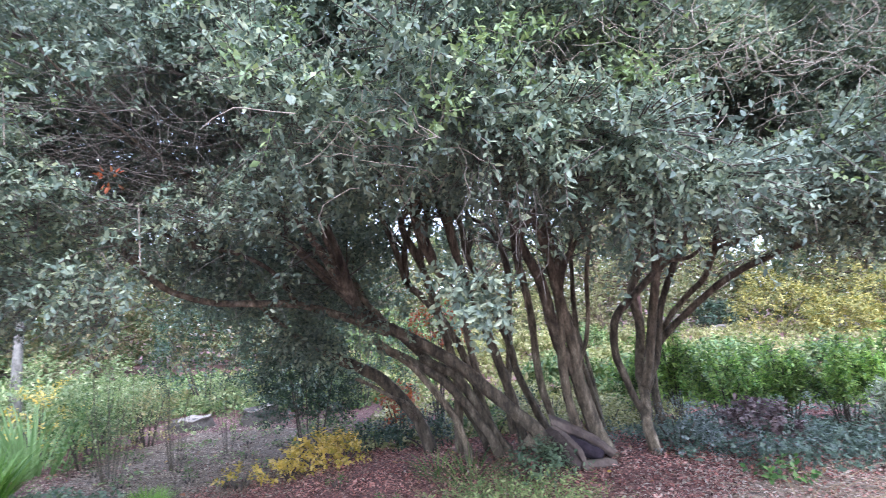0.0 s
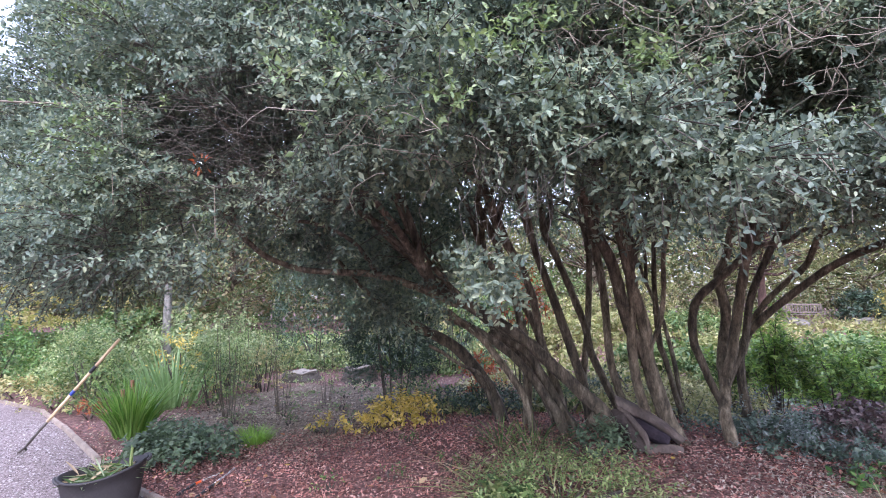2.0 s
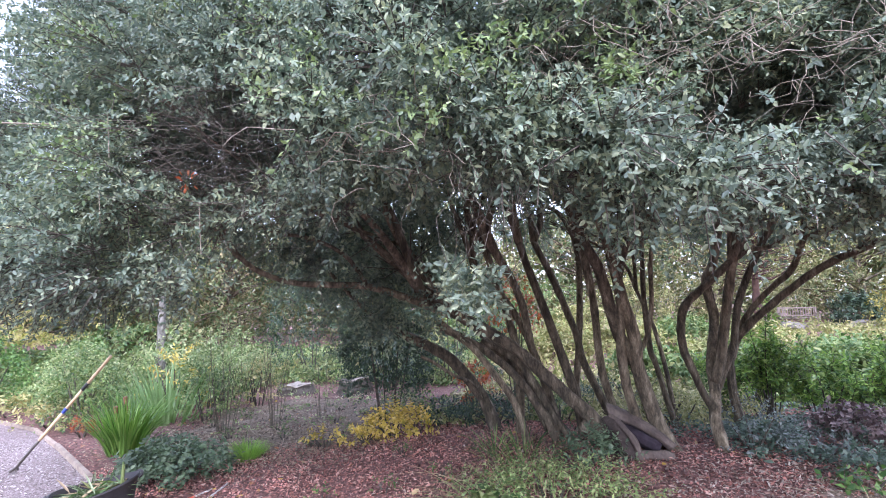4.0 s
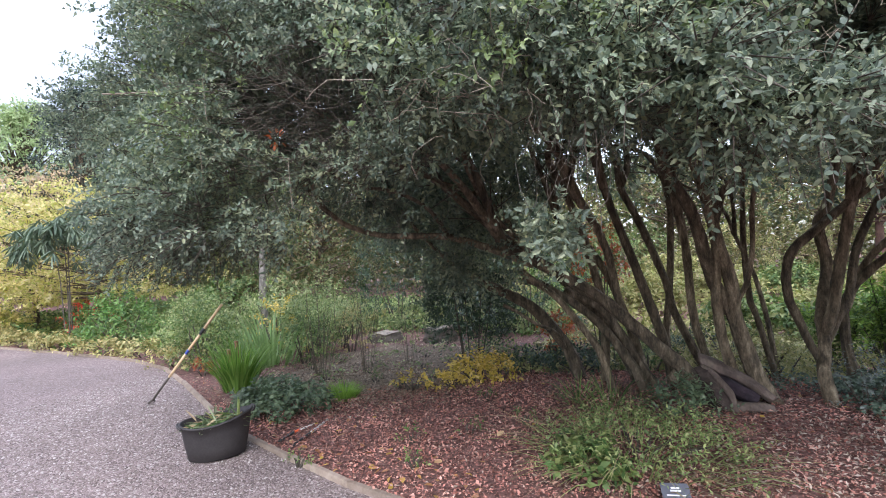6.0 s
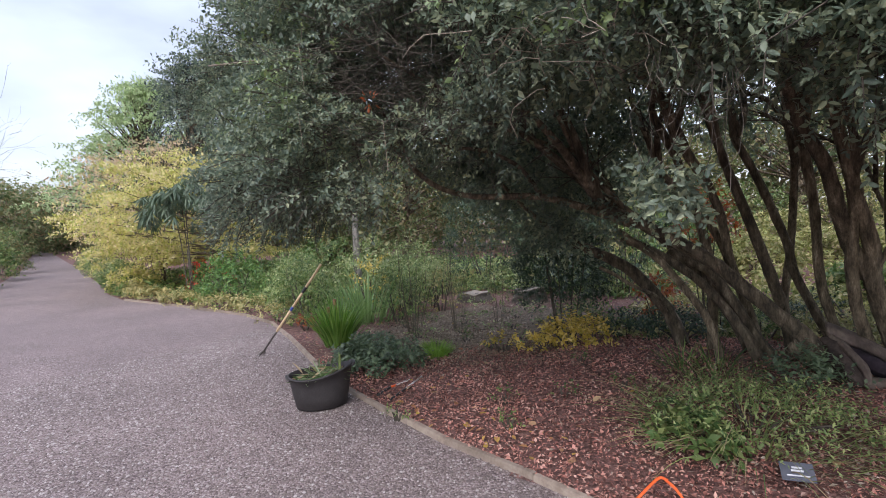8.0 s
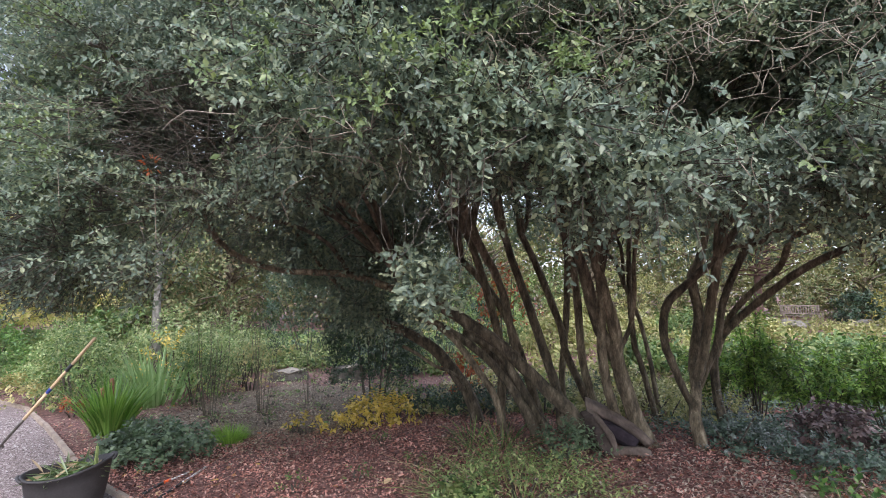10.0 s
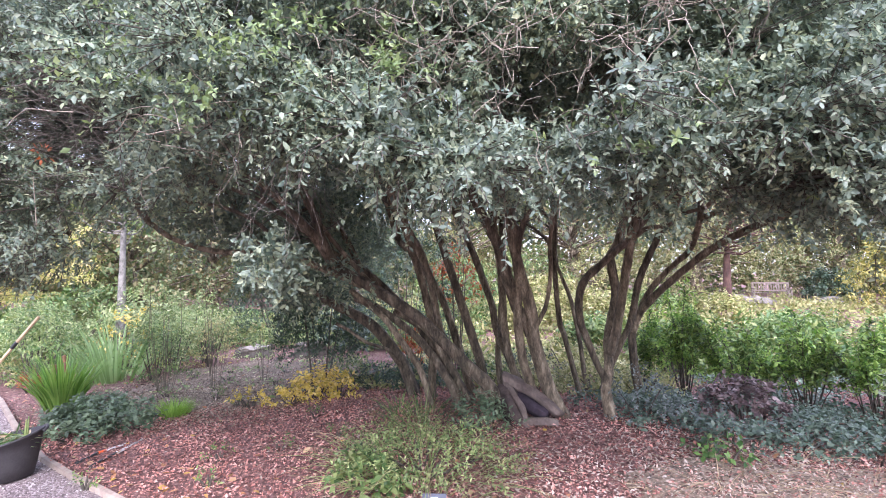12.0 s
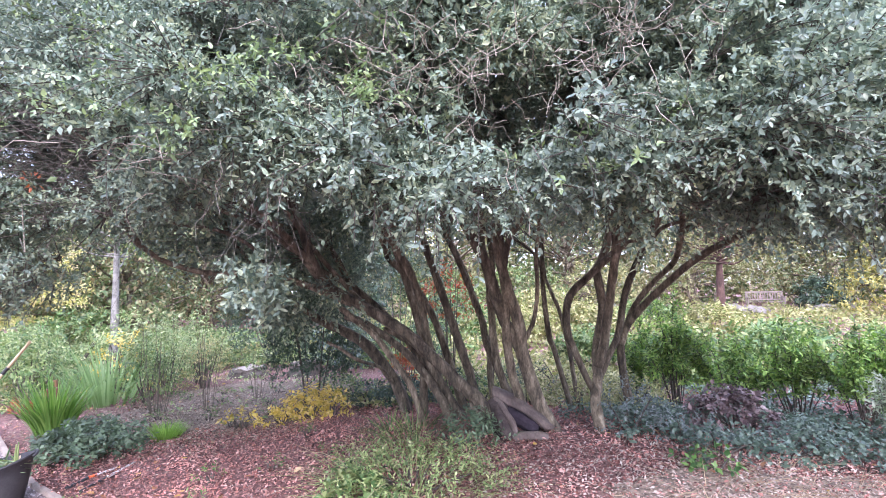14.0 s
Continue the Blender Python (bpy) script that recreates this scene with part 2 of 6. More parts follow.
BARK = rough_material("bark", [(0.018, 0.014, 0.009), (0.066, 0.052, 0.033), (0.158, 0.125, 0.082), (0.33, 0.275, 0.195)], 20, 0.92, 1.0, 120, (1, 1, 0.3), by_piece=0.3)
TWIG = rough_material("twig", [(0.035, 0.029, 0.022), (0.075, 0.062, 0.046), (0.125, 0.105, 0.080)], 20, 0.85, 0.2)
PALE_TWIG = rough_material("olive_brown_twig", [(0.085, 0.070, 0.045), (0.15, 0.125, 0.085)], 20, 0.85, 0.2)
TAN_TWIG = rough_material("pale_dry_twig", [(0.16, 0.13, 0.095), (0.27, 0.23, 0.175)], 20, 0.85, 0.2)
PALE_BARK = rough_material("pale_bark", [(0.045, 0.041, 0.032), (0.13, 0.120, 0.102), (0.22, 0.205, 0.178), (0.29, 0.272, 0.24)], 11, 0.8, 0.7, 60, (1, 1, 0.6))
SOIL = rough_material("mulched_soil", [(0.040, 0.021, 0.018), (0.105, 0.052, 0.044), (0.20, 0.104, 0.088), (0.30, 0.18, 0.156)], 26, 0.95, 1.0, 120)
LITTER_SOIL = rough_material("leaf_littered_soil", [(0.038, 0.028, 0.020), (0.115, 0.084, 0.059), (0.235, 0.178, 0.126), (0.38, 0.30, 0.22)], 22, 0.95, 1.0, 90)
RED_BARK = rough_material("red_brown_bark", [(0.03, 0.016, 0.012), (0.075, 0.038, 0.029), (0.13, 0.07, 0.054)], 8, 0.9, 0.6, 40, (1, 1, 0.4))
GRAVEL = gravel_material()
TIMBER = rough_material("weathered_timber", [(0.17, 0.13, 0.10), (0.27, 0.21, 0.165), (0.36, 0.30, 0.24)], 10, 0.85, 0.3, 70, (1, 0.2, 1), by_piece=0.15)
CUT_WOOD = rough_material("cut_wood", [(0.14, 0.115, 0.088), (0.26, 0.222, 0.178), (0.38, 0.335, 0.275)], 12, 0.8, 0.3, 60)
CUT_BARK = rough_material("weathered_log_bark", [(0.05, 0.036, 0.030), (0.115, 0.085, 0.068), (0.20, 0.155, 0.125)], 9, 0.85, 0.7, 60, (1, 1, 0.4))
ROTTEN = rough_material("rotten_dark_wood", [(0.020, 0.014, 0.012), (0.055, 0.038, 0.031), (0.10, 0.075, 0.062)], 14, 0.85, 0.8, 50)
HOLLOW_SHADE = rough_material("shaded_hollow_wood", [(0.014, 0.010, 0.013), (0.030, 0.021, 0.028), (0.055, 0.040, 0.050)], 16, 1.0, 0.5)
RUBBER = rough_material("grey_black_rubber", [(0.018, 0.016, 0.016), (0.032, 0.028, 0.028), (0.048, 0.043, 0.042)], 5, 0.6, 0.1, 80)
ORANGE = rough_material("orange_plastic", [(0.75, 0.10, 0.02), (0.85, 0.15, 0.03)], 8, 0.45, 0.05)
WHITE = rough_material("white_painted_metal", [(0.62, 0.60, 0.58), (0.75, 0.73, 0.71)], 8, 0.5, 0.05)
STEEL = rough_material("dull_steel", [(0.10, 0.085, 0.075), (0.20, 0.18, 0.16)], 14, 0.5, 0.2, metal=0.7)
HANDLE = rough_material("ash_handle", [(0.52, 0.36, 0.20), (0.68, 0.50, 0.31)], 12, 0.55, 0.1, 50, (1, 1, 0.2))
BROWN_PAINT = rough_material("brown_handle", [(0.14, 0.06, 0.03), (0.24, 0.11, 0.06)], 12, 0.6, 0.1)
BLACK_TAPE = rough_material("black_tape", [(0.02, 0.02, 0.02), (0.035, 0.035, 0.035)], 12, 0.5, 0.05)
BLUE_TAPE = rough_material("blue_tape", [(0.03, 0.05, 0.25), (0.05, 0.08, 0.35)], 12, 0.5, 0.05)
SLATE = rough_material("slate_label", [(0.075, 0.08, 0.10), (0.11, 0.115, 0.14)], 10, 0.5, 0.06)
PRINT = rough_material("pale_print", [(0.6, 0.6, 0.62), (0.7, 0.7, 0.72)], 10, 0.7, 0.0)
ROCK = rough_material("pale_rock", [(0.09, 0.08, 0.065), (0.17, 0.15, 0.125), (0.26, 0.235, 0.20)], 4, 0.9, 0.6, 30)
BENCH_WOOD = rough_material("grey_teak", [(0.14, 0.11, 0.09), (0.24, 0.19, 0.16)], 10, 0.8, 0.2)


# Building blocks -----------------------------------------------------------
def height(x, y):
    """The bed rises to a low mound round the trunks."""
    far = np.clip((y - 11.0) / 7.0, 0, 1)
    return 0.30 * np.exp(-(((x - 1.0) / 2.4) ** 2 + ((y - 4.75) / 1.5) ** 2)) + 0.42 * far * far * (3 - 2 * far) * np.clip((x + 8) / 8, 0, 1)


def linked(name, me, mat, parent=None, label="", smooth=False):
    me.materials.append(mat)
    if smooth:
        me.polygons.foreach_set("use_smooth", [True] * len(me.polygons))
    ob = new(name, me)
    if parent is not None:
        ob.parent = parent
        ob.matrix_parent_inverse = parent.matrix_basis.inverted()
    if label:
        tagged(ob, label)
    return ob


def part(name, bm, mat, parent=None, label="", smooth=False):
    me = bpy.data.meshes.new(name)
    bm.to_mesh(me)
    bm.free()
    return linked(name, me, mat, parent, label, smooth)


def arrays(name, verts, loops, sizes, mat, parent=None, label="", smooth=False):
    """A mesh straight from numpy arrays."""
    me = bpy.data.meshes.new(name)
    me.vertices.add(len(verts))
    me.vertices.foreach_set("co", np.ascontiguousarray(verts, np.float32).ravel())
    me.loops.add(len(loops))
    me.loops.foreach_set("vertex_index", np.ascontiguousarray(loops, np.int32))
    me.polygons.add(len(sizes))
    me.polygons.foreach_set("loop_start", np.concatenate([[0], np.cumsum(sizes)[:-1]]).astype(np.int32))
    me.update(calc_edges=True)
    me.validate()
    return linked(name, me, mat, parent, label, smooth)


def empty(name, at, label, category, group="", kind=""):
    ob = new(name)
    ob.matrix_basis = Matrix.Translation(at)
    ob.empty_display_size = 0.1
    return tagged(ob, label, category, group, kind)


def unit(v):
    return v / np.maximum(np.linalg.norm(v, axis=-1, keepdims=True), 1e-9)


# a leaf: outline along its length, half width, fold upwards
FINE = (np.array([(0, 0, 0), (0.26, -0.43, 1), (0.66, -0.40, 1), (1, 0, 0), (0.66, 0.40, 1), (0.26, 0.43, 1)]),
        [0, 1, 2, 3, 0, 3, 4, 5], [4, 4])
PLAIN = (np.array([(0, 0, 0), (0.45, -0.5, 1), (1, 0, 0), (0.45, 0.5, 1)]), [0, 1, 2, 0, 2, 3], [3, 3])


def leaves(name, base, way, up, length, width, mat, parent=None, label="", shape=FINE, fold=0.22, droop=0.12):
    """Many leaves in one mesh: base point, direction, upper side, length and width of each."""
    way = unit(way)
    side = unit(np.cross(way, up))
    up = np.cross(side, way)
    form, loops, sizes = shape
    length, width = np.broadcast_to(length, len(base))[:, None, None], np.broadcast_to(width, len(base))[:, None, None]
    a, s, f = form[:, 0][None, :, None], form[:, 1][None, :, None], form[:, 2][None, :, None]
    v = base[:, None] + way[:, None] * a * length + side[:, None] * s * width + up[:, None] * (f * fold * 0.5 * width - droop * length * a * a)
    k = len(form)
    lo = (np.arange(len(base))[:, None] * k + np.array(loops)[None]).ravel()
    return arrays(name, v.reshape(-1, 3), lo, np.tile(sizes, len(base)), mat, parent, label, shape is FINE)


def leaf_parts(base, way, up, length, width, mat, parent):
    """Single leaves as parts of their own, on one shared mesh."""
    form, loops, sizes = FINE
    me = bpy.data.meshes.new("leaf")
    v = form * np.array([1.0, 0.5, 0.055])
    v[:, 2] -= 0.12 * form[:, 0] ** 2
    faces, k = [], 0
    for s in sizes:
        faces.append(loops[k:k + s])
        k += s
    me.from_pydata([tuple(q) for q in v], [], faces)
    me.materials.append(mat)
    way = unit(way)
    side = unit(np.cross(way, up))
    up = np.cross(side, way)
    inv = parent.matrix_basis.inverted()
    for b, w, s, u, ln in zip(base, way, side, up, length):
        ob = new("leaf", me)
        ob.parent, ob.matrix_parent_inverse = parent, inv
        m = Matrix((w, s, u)).transposed().to_4x4() @ Matrix.Scale(float(ln), 4)
        m.translation = Vector(b)
        ob.matrix_basis = m


def rods(name, a, b, ra, rb, mat, parent=None, label="", sides=3):
    """Many thin straight tapered rods in one mesh."""
    way = unit(b - a)
    ref = np.where(np.abs(way[:, 2:3]) > 0.9, np.array([[1.0, 0, 0]]), np.array([[0, 0, 1.0]]))
    s = unit(np.cross(way, ref))
    u = np.cross(s, way)
    ang = np.arange(sides) * 2 * np.pi / sides
    ring = s[:, None] * np.cos(ang)[None, :, None] + u[:, None] * np.sin(ang)[None, :, None]
    ra, rb = np.broadcast_to(ra, len(a))[:, None, None], np.broadcast_to(rb, len(a))[:, None, None]
    v = np.concatenate([a[:, None] + ring * ra, b[:, None] + ring * rb], 1)
    quads = np.array([(i, (i + 1) % sides, sides + (i + 1) % sides, sides + i) for i in range(sides)]).ravel()
    lo = (np.arange(len(a))[:, None] * 2 * sides + quads[None]).ravel()
    return arrays(name, v.reshape(-1, 3), lo, np.full(len(a) * sides, 4), mat, parent, label, True)


def spline(points, steps=6):
    """A Catmull-Rom line through the points."""
    p = [Vector(q) for q in points]
    p = [2 * p[0] - p[1], *p, 2 * p[-1] - p[-2]]
    out = []
    for i in range(1, len(p) - 2):
        for k in range(steps):
            t = k / steps
            out.append(0.5 * ((2 * p[i]) + (p[i + 1] - p[i - 1]) * t + (2 * p[i - 1] - 5 * p[i] + 4 * p[i + 1] - p[i + 2]) * t * t
                              + (3 * p[i] - p[i - 1] - 3 * p[i + 1] + p[i + 2]) * t ** 3))
    return out + [p[-2]]


def tube(points, r0, r1, sides=12, steps=6, rough=0.0, flare=0.0, seed=0.0, ends=True):
    """A bmesh tube along a spline; rough makes it lumpy and fluted, flare widens its foot."""
    line = spline(points, steps)
    bm = bmesh.new()
    rings, n, s = [], len(line), None
    for i, c in enumerate(line):
        way = (line[min(i + 1, n - 1)] - line[max(i - 1, 0)]).normalized()
        s = way.orthogonal().normalized() if s is None else (s - way * s.dot(way)).normalized()
        u = way.cross(s)
        f = i / (n - 1)
        r = r0 + (r1 - r0) * f + flare * r0 * math.exp(-f * n / 3.5)
        ring = []
        for k in range(sides):
            a = 2 * math.pi * k / sides
            d = s * math.cos(a) + u * math.sin(a)
            w = 1 + rough * (noise.noise(Vector((3 * math.cos(a), 3 * math.sin(a), f * 2 + seed))) + 0.6 * noise.noise((c + d * r) * 14 + Vector((seed, 0, 0))))
            ring.append(bm.verts.new(c + d * r * w))
        rings.append(ring)
    for a, b in zip(rings, rings[1:]):
        for k in range(sides):
            bm.faces.new((a[k], a[(k + 1) % sides], b[(k + 1) % sides], b[k]))
    if ends:
        bm.faces.new(rings[0][::-1])
        bm.faces.new(rings[-1])
    return bm


def box(size, at=(0, 0, 0), turn=(0, 0, 0), bevel=0.0):
    bm = bmesh.new()
    bmesh.ops.create_cube(bm, size=1, matrix=pose(*at, *turn) @ Matrix.Diagonal((*size, 1)))
    if bevel:
        bmesh.ops.bevel(bm, geom=bm.edges[:], offset=bevel, segments=2, affect="EDGES")
    return bm


def lathe(profile, sides=40):
    """A bmesh turned round z from (radius, height) pairs."""
    bm = bmesh.new()
    rings = [[bm.verts.new((r * math.cos(2 * math.pi * k / sides), r * math.sin(2 * math.pi * k / sides), z)) for k in range(sides)] for r, z in profile]
    for a, b in zip(rings, rings[1:]):
        for k in range(sides):
            bm.faces.new((a[k], a[(k + 1) % sides], b[(k + 1) % sides], b[k]))
    bm.faces.new(rings[0][::-1])
    bm.faces.new(rings[-1])
    bmesh.ops.recalc_face_normals(bm, faces=bm.faces[:])
    return bm


RNG = np.random.default_rng(7)


def random_ways(n, up=0.0):
    v = RNG.normal(size=(n, 3))
    v[:, 2] += up
    return unit(v)


def sprays(tips, ways, n=12, twig=0.22, size=0.058, ratio=0.5, spread=0.9, flat=0.7, sag=0.25):
    """Leafy twigs that start at tips and run along ways: gives leaf bases, ways, upper sides, lengths, widths, and the twigs' ends."""
    m = len(tips)
    ways = unit(ways)
    t = (np.arange(n) // 2 * 2 + 1) / n
    t = np.clip(t[None] + RNG.normal(0, 0.03, (m, n)), 0.05, 1)
    tl = twig * RNG.uniform(0.6, 1.3, m)
    bend = np.array([0, 0, -1.0]) * sag
    base = tips[:, None] + ways[:, None] * (t * tl[:, None])[..., None] + bend * (t ** 2 * tl[:, None])[..., None]
    side = unit(np.cross(ways, np.array([0, 0, 1.0]) + RNG.normal(0, 0.3, (m, 3))))
    upw = np.cross(side, ways)
    ang = RNG.uniform(0, 6.28, m)[:, None] + (np.arange(n) % 2) * np.pi + (np.arange(n) // 2 % 2) * np.pi / 2 + RNG.normal(0, 0.35, (m, n))
    out = side[:, None] * np.cos(ang)[..., None] + upw[:, None] * np.sin(ang)[..., None]
    lw = unit(ways[:, None] * (1 - spread * 0.45) + out * spread + RNG.normal(0, 0.18, (m, n, 3)) + np.array([0, 0, -0.12]))
    up = unit(np.array([0, 0, flat]) + ways[:, None] * 0.35 + RNG.normal(0, 0.33, (m, n, 3)))
    ln = size * RNG.uniform(0.65, 1.25, (m, n)) * (1 - 0.25 * (t > 0.9))
    return base.reshape(-1, 3), lw.reshape(-1, 3), up.reshape(-1, 3), ln.ravel(), ln.ravel() * ratio * RNG.uniform(0.85, 1.15, m * n), tips + ways * tl[:, None] + bend * tl[:, None]


def mound_points(n, radii, low=-0.2, inner=0.65):
    """Points in the outer layer of an upper ellipsoid, and the ways outwards."""
    d = random_ways(3 * n, 0.35)
    d = d[d[:, 2] > low][:n]
    r = RNG.uniform(inner, 1.0, len(d)) ** 0.7
    lump = np.array([0.85 + 0.32 * noise.noise(Vector(q * 2.6) + Vector((radii[0] * 9, radii[2] * 5, 0))) for q in d])
    return d * np.array(radii) * (r * lump)[:, None], unit(d / np.array(radii))


def shrub(name, label, at, radii, mat, count=300, n=10, size=0.05, ratio=0.5, twig=0.2, stems=9, lift=0.0, category="shrub", group="",
          bark=None, sag=0.1, low=-0.2, shape=PLAIN, spread=0.9, stem_r=0.012):
    """A bush: stems from the ground and leafy twigs round a lumpy mound."""
    x, y = at[:2]
    z = float(height(x, y)) if len(at) < 3 else at[2]
    ob = empty(name, (x, y, z), label, category, group)
    c = np.array((x, y, z + lift + radii[2] * max(0.0, -low) + 0.02))
    p, w = mound_points(count, radii, low)
    b, lw, up, ln, wd, _ = sprays(p + c, w + RNG.normal(0, 0.3, p.shape) + np.array([0, 0, 0.2]), n, twig, size, ratio, spread, 0.7, sag)
    keep = b[:, 2] > z + 0.01
    leaves("foliage", b[keep], lw[keep], up[keep], ln[keep], wd[keep], mat, ob, shape=shape)
    for k in range(stems):
        a = 6.28 * k / stems + RNG.uniform(-0.3, 0.3)
        q = np.array([math.cos(a), math.sin(a)])
        f0, f1 = RNG.uniform(0.05, 0.18), RNG.uniform(0.35, 0.75)
        r = np.array(radii[:2])
        top = c[2] + radii[2] * RNG.uniform(0.25, 0.7)
        pts = [(*(c[:2] + q * r * f0), z - 0.03), (*(c[:2] + q * r * (f0 * 0.5 + f1 * 0.5)), 0.5 * (z + top)), (*(c[:2] + q * r * f1), top)]
        part("branch", tube(pts, stem_r * RNG.uniform(0.7, 1.3), stem_r * 0.4, 6, 3, ends=False), bark or TWIG, ob, smooth=True)
    return ob


def blades(name, label, at, count, length, width, mat, spread=0.25, lean=0.5, arch=0.5, category="grass", group="", z=None, segments=4):
    """A tuft of arching strap leaves."""
    x, y = at
    z = float(height(x, y)) if z is None else z
    ob = empty(name, (x, y, z), label, category, group)
    a = RNG.uniform(0, 6.28, count)
    out = np.stack([np.cos(a), np.sin(a), 0 * a], 1)
    r = RNG.uniform(0, 1, count) ** 0.5
    base = np.array((x, y, z - 0.01)) + out * (r * spread)[:, None] * np.array([1, 1, 0])
    ln = length * RNG.uniform(0.55, 1.1, count)
    way = unit(np.array([0, 0, 1.0]) + out * (lean * (0.3 + r))[:, None] + RNG.normal(0, 0.08, (count, 3)))
    side = unit(np.cross(way, out + RNG.normal(0, 0.2, (count, 3))))
    t = np.linspace(0, 1, segments + 1)
    bend = (out * 0.8 + np.array([0, 0, -0.6])) * (arch * RNG.uniform(0.3, 1.2, count))[:, None]
    mid = base[:, None] + way[:, None] * (t * ln[:, None])[..., None] + bend[:, None] * (t ** 2.4 * ln[:, None])[..., None]
    wd = width * (1 - t ** 2.2) * 0.5 + 0.0004
    v = np.stack([mid - side[:, None] * wd[None, :, None], mid + side[:, None] * wd[None, :, None]], 2).reshape(count, -1, 3)
    quads = np.array([(2 * i, 2 * i + 1, 2 * i + 3, 2 * i + 2) for i in range(segments)]).ravel()
    lo = (np.arange(count)[:, None] * 2 * (segments + 1) + quads[None]).ravel()
    tagged(arrays("foliage", v.reshape(-1, 3), lo, np.full(count * segments, 4), mat, ob), kind="stuff")
    return ob


def inside(points, poly):
    """Which points of the plan lie in the polygon."""
    x, y = points[:, 0], points[:, 1]
    hit = np.zeros(len(points), bool)
    for (x0, y0), (x1, y1) in zip(poly, poly[1:] + poly[:1]):
        hit ^= ((y0 > y) != (y1 > y)) & (x < (x1 - x0) * (y - y0) / (y1 - y0 + 1e-12) + x0)
    return hit


# Setting: ground, gravel path, timber edging -------------------------------
EDGE = [(7.0, 0.35), (3.0, 1.42), (1.0, 2.03), (-0.70, 2.57), (-1.41, 2.76), (-2.10, 3.02), (-2.76, 3.29), (-3.70, 3.80), (-5.13, 4.68), (-6.20, 5.28), (-7.30, 5.62), (-9.65, 5.87), (-12.2, 6.0)]
PATH_EDGE = EDGE + [(-14.2, 6.55), (-17.9, 8.0), (-32.2, 13.1), (-55.0, 21.0), (-90.0, 33.0), (-90.0, 31.4), (-60.5, 21.0), (-45.3, 15.5), (-33.4, 11.2), (-22.9, 7.0), (-16.0, 4.3), (-9.0, 0.9), (-4.0, -2.2), (7.0, -3.2)]


def graded(near, far, count):
    t = np.linspace(-1, 1, count)
    return np.sign(t) * (near * np.abs(t) + (far - near) * np.abs(t) ** 7)


def ground():
    xs, ys = graded(14, 400, 141), graded(14, 400, 141) + 4
    gx, gy = np.meshgrid(xs, ys)
    wob = np.array([0.02 * noise.noise(Vector((x * 1.7, y * 1.7, 0))) for x, y in zip(gx.ravel(), gy.ravel())]).reshape(gx.shape)
    flat = inside(np.stack([gx.ravel(), gy.ravel()], 1), PATH_EDGE).reshape(gx.shape)
    gz = height(gx, gy) + wob * np.clip((gy - 2.9) / 1.0, 0, 1) * ~flat - 0.03 * flat - 0.012
    v = np.stack([gx, gy, gz], -1).reshape(-1, 3)
    k = len(xs)
    i = (np.arange(len(ys) - 1)[:, None] * k + np.arange(k - 1)[None]).ravel()
    lo = np.stack([i, i + 1, i + 1 + k, i + k], 1).ravel()
    return tagged(arrays("ground", v, lo, np.full(len(i), 4), SOIL, smooth=True), "dark red-brown mulched garden soil", "ground", kind="structure")


def gravel_path():
    bm = bmesh.new()
    bm.faces.new([bm.verts.new((x, y, 0.0)) for x, y in PATH_EDGE])
    bmesh.ops.triangulate(bm, faces=bm.faces[:])
    return tagged(part("path", bm, GRAVEL), "pinkish-grey gravel garden path", "path", kind="structure")


def edging():
    ob = empty("timber_edging", (0, 2.4, 0), "weathered timber boards edging the gravel path", "edging", kind="structure")
    for (x0, y0), (x1, y1) in zip(EDGE, EDGE[1:]):
        ln, a = math.hypot(x1 - x0, y1 - y0), math.degrees(math.atan2(y1 - y0, x1 - x0))
        n = max(1, round(ln / 1.6))
        for k in range(n):
            f = (k + 0.5) / n
            part("board", box((ln / n - 0.006, 0.042, 0.14), (x0 + (x1 - x0) * f, y0 + (y1 - y0) * f, -0.028 + RNG.uniform(-0.006, 0.006)),
                              (RNG.uniform(-2, 2), 0, a + RNG.uniform(-0.4, 0.4)), 0.004), TIMBER, ob)
    return ob


def litter_patch(name, label, at, radii, seed):
    """A thin sheet of old leaf litter with a ragged edge, lying on the soil."""
    bm = bmesh.new()
    rings = []
    for f in (0.0, 0.25, 0.5, 0.75, 0.92, 1.0):
        ring = []
        for k in range(72):
            a = 2 * math.pi * k / 72
            w = 1 + 0.28 * noise.noise(Vector((2 * math.cos(a), 2 * math.sin(a), seed))) + 0.10 * noise.noise(Vector((9 * math.cos(a), 9 * math.sin(a), seed)))
            x, y = at[0] + radii[0] * f * w * math.cos(a), at[1] + radii[1] * f * w * math.sin(a)
            ring.append(bm.verts.new((x, y, float(height(x, y)) + (0.016 if f < 1 else -0.02) + 0.010 * noise.noise(Vector((x * 6, y * 6, 1))))))
        rings.append(ring)
    for p, q in zip(rings, rings[1:]):
        for k in range(72):
            bm.faces.new((p[k], p[(k + 1) % 72], q[(k + 1) % 72], q[k]))
    return tagged(part(name, bm, LITTER_SOIL, smooth=True), label, "leaf litter", kind="structure")


ground()
litter_patch("ground_litter", "grey-brown leaf-littered soil behind the mulch", (-2.9, 6.25), (1.45, 1.75), 1.3)
litter_patch("ground_litter", "pale tan straw-littered soil beside the ivy", (3.6, 3.5), (1.9, 0.75), 4.1)
gravel_path()
edging()


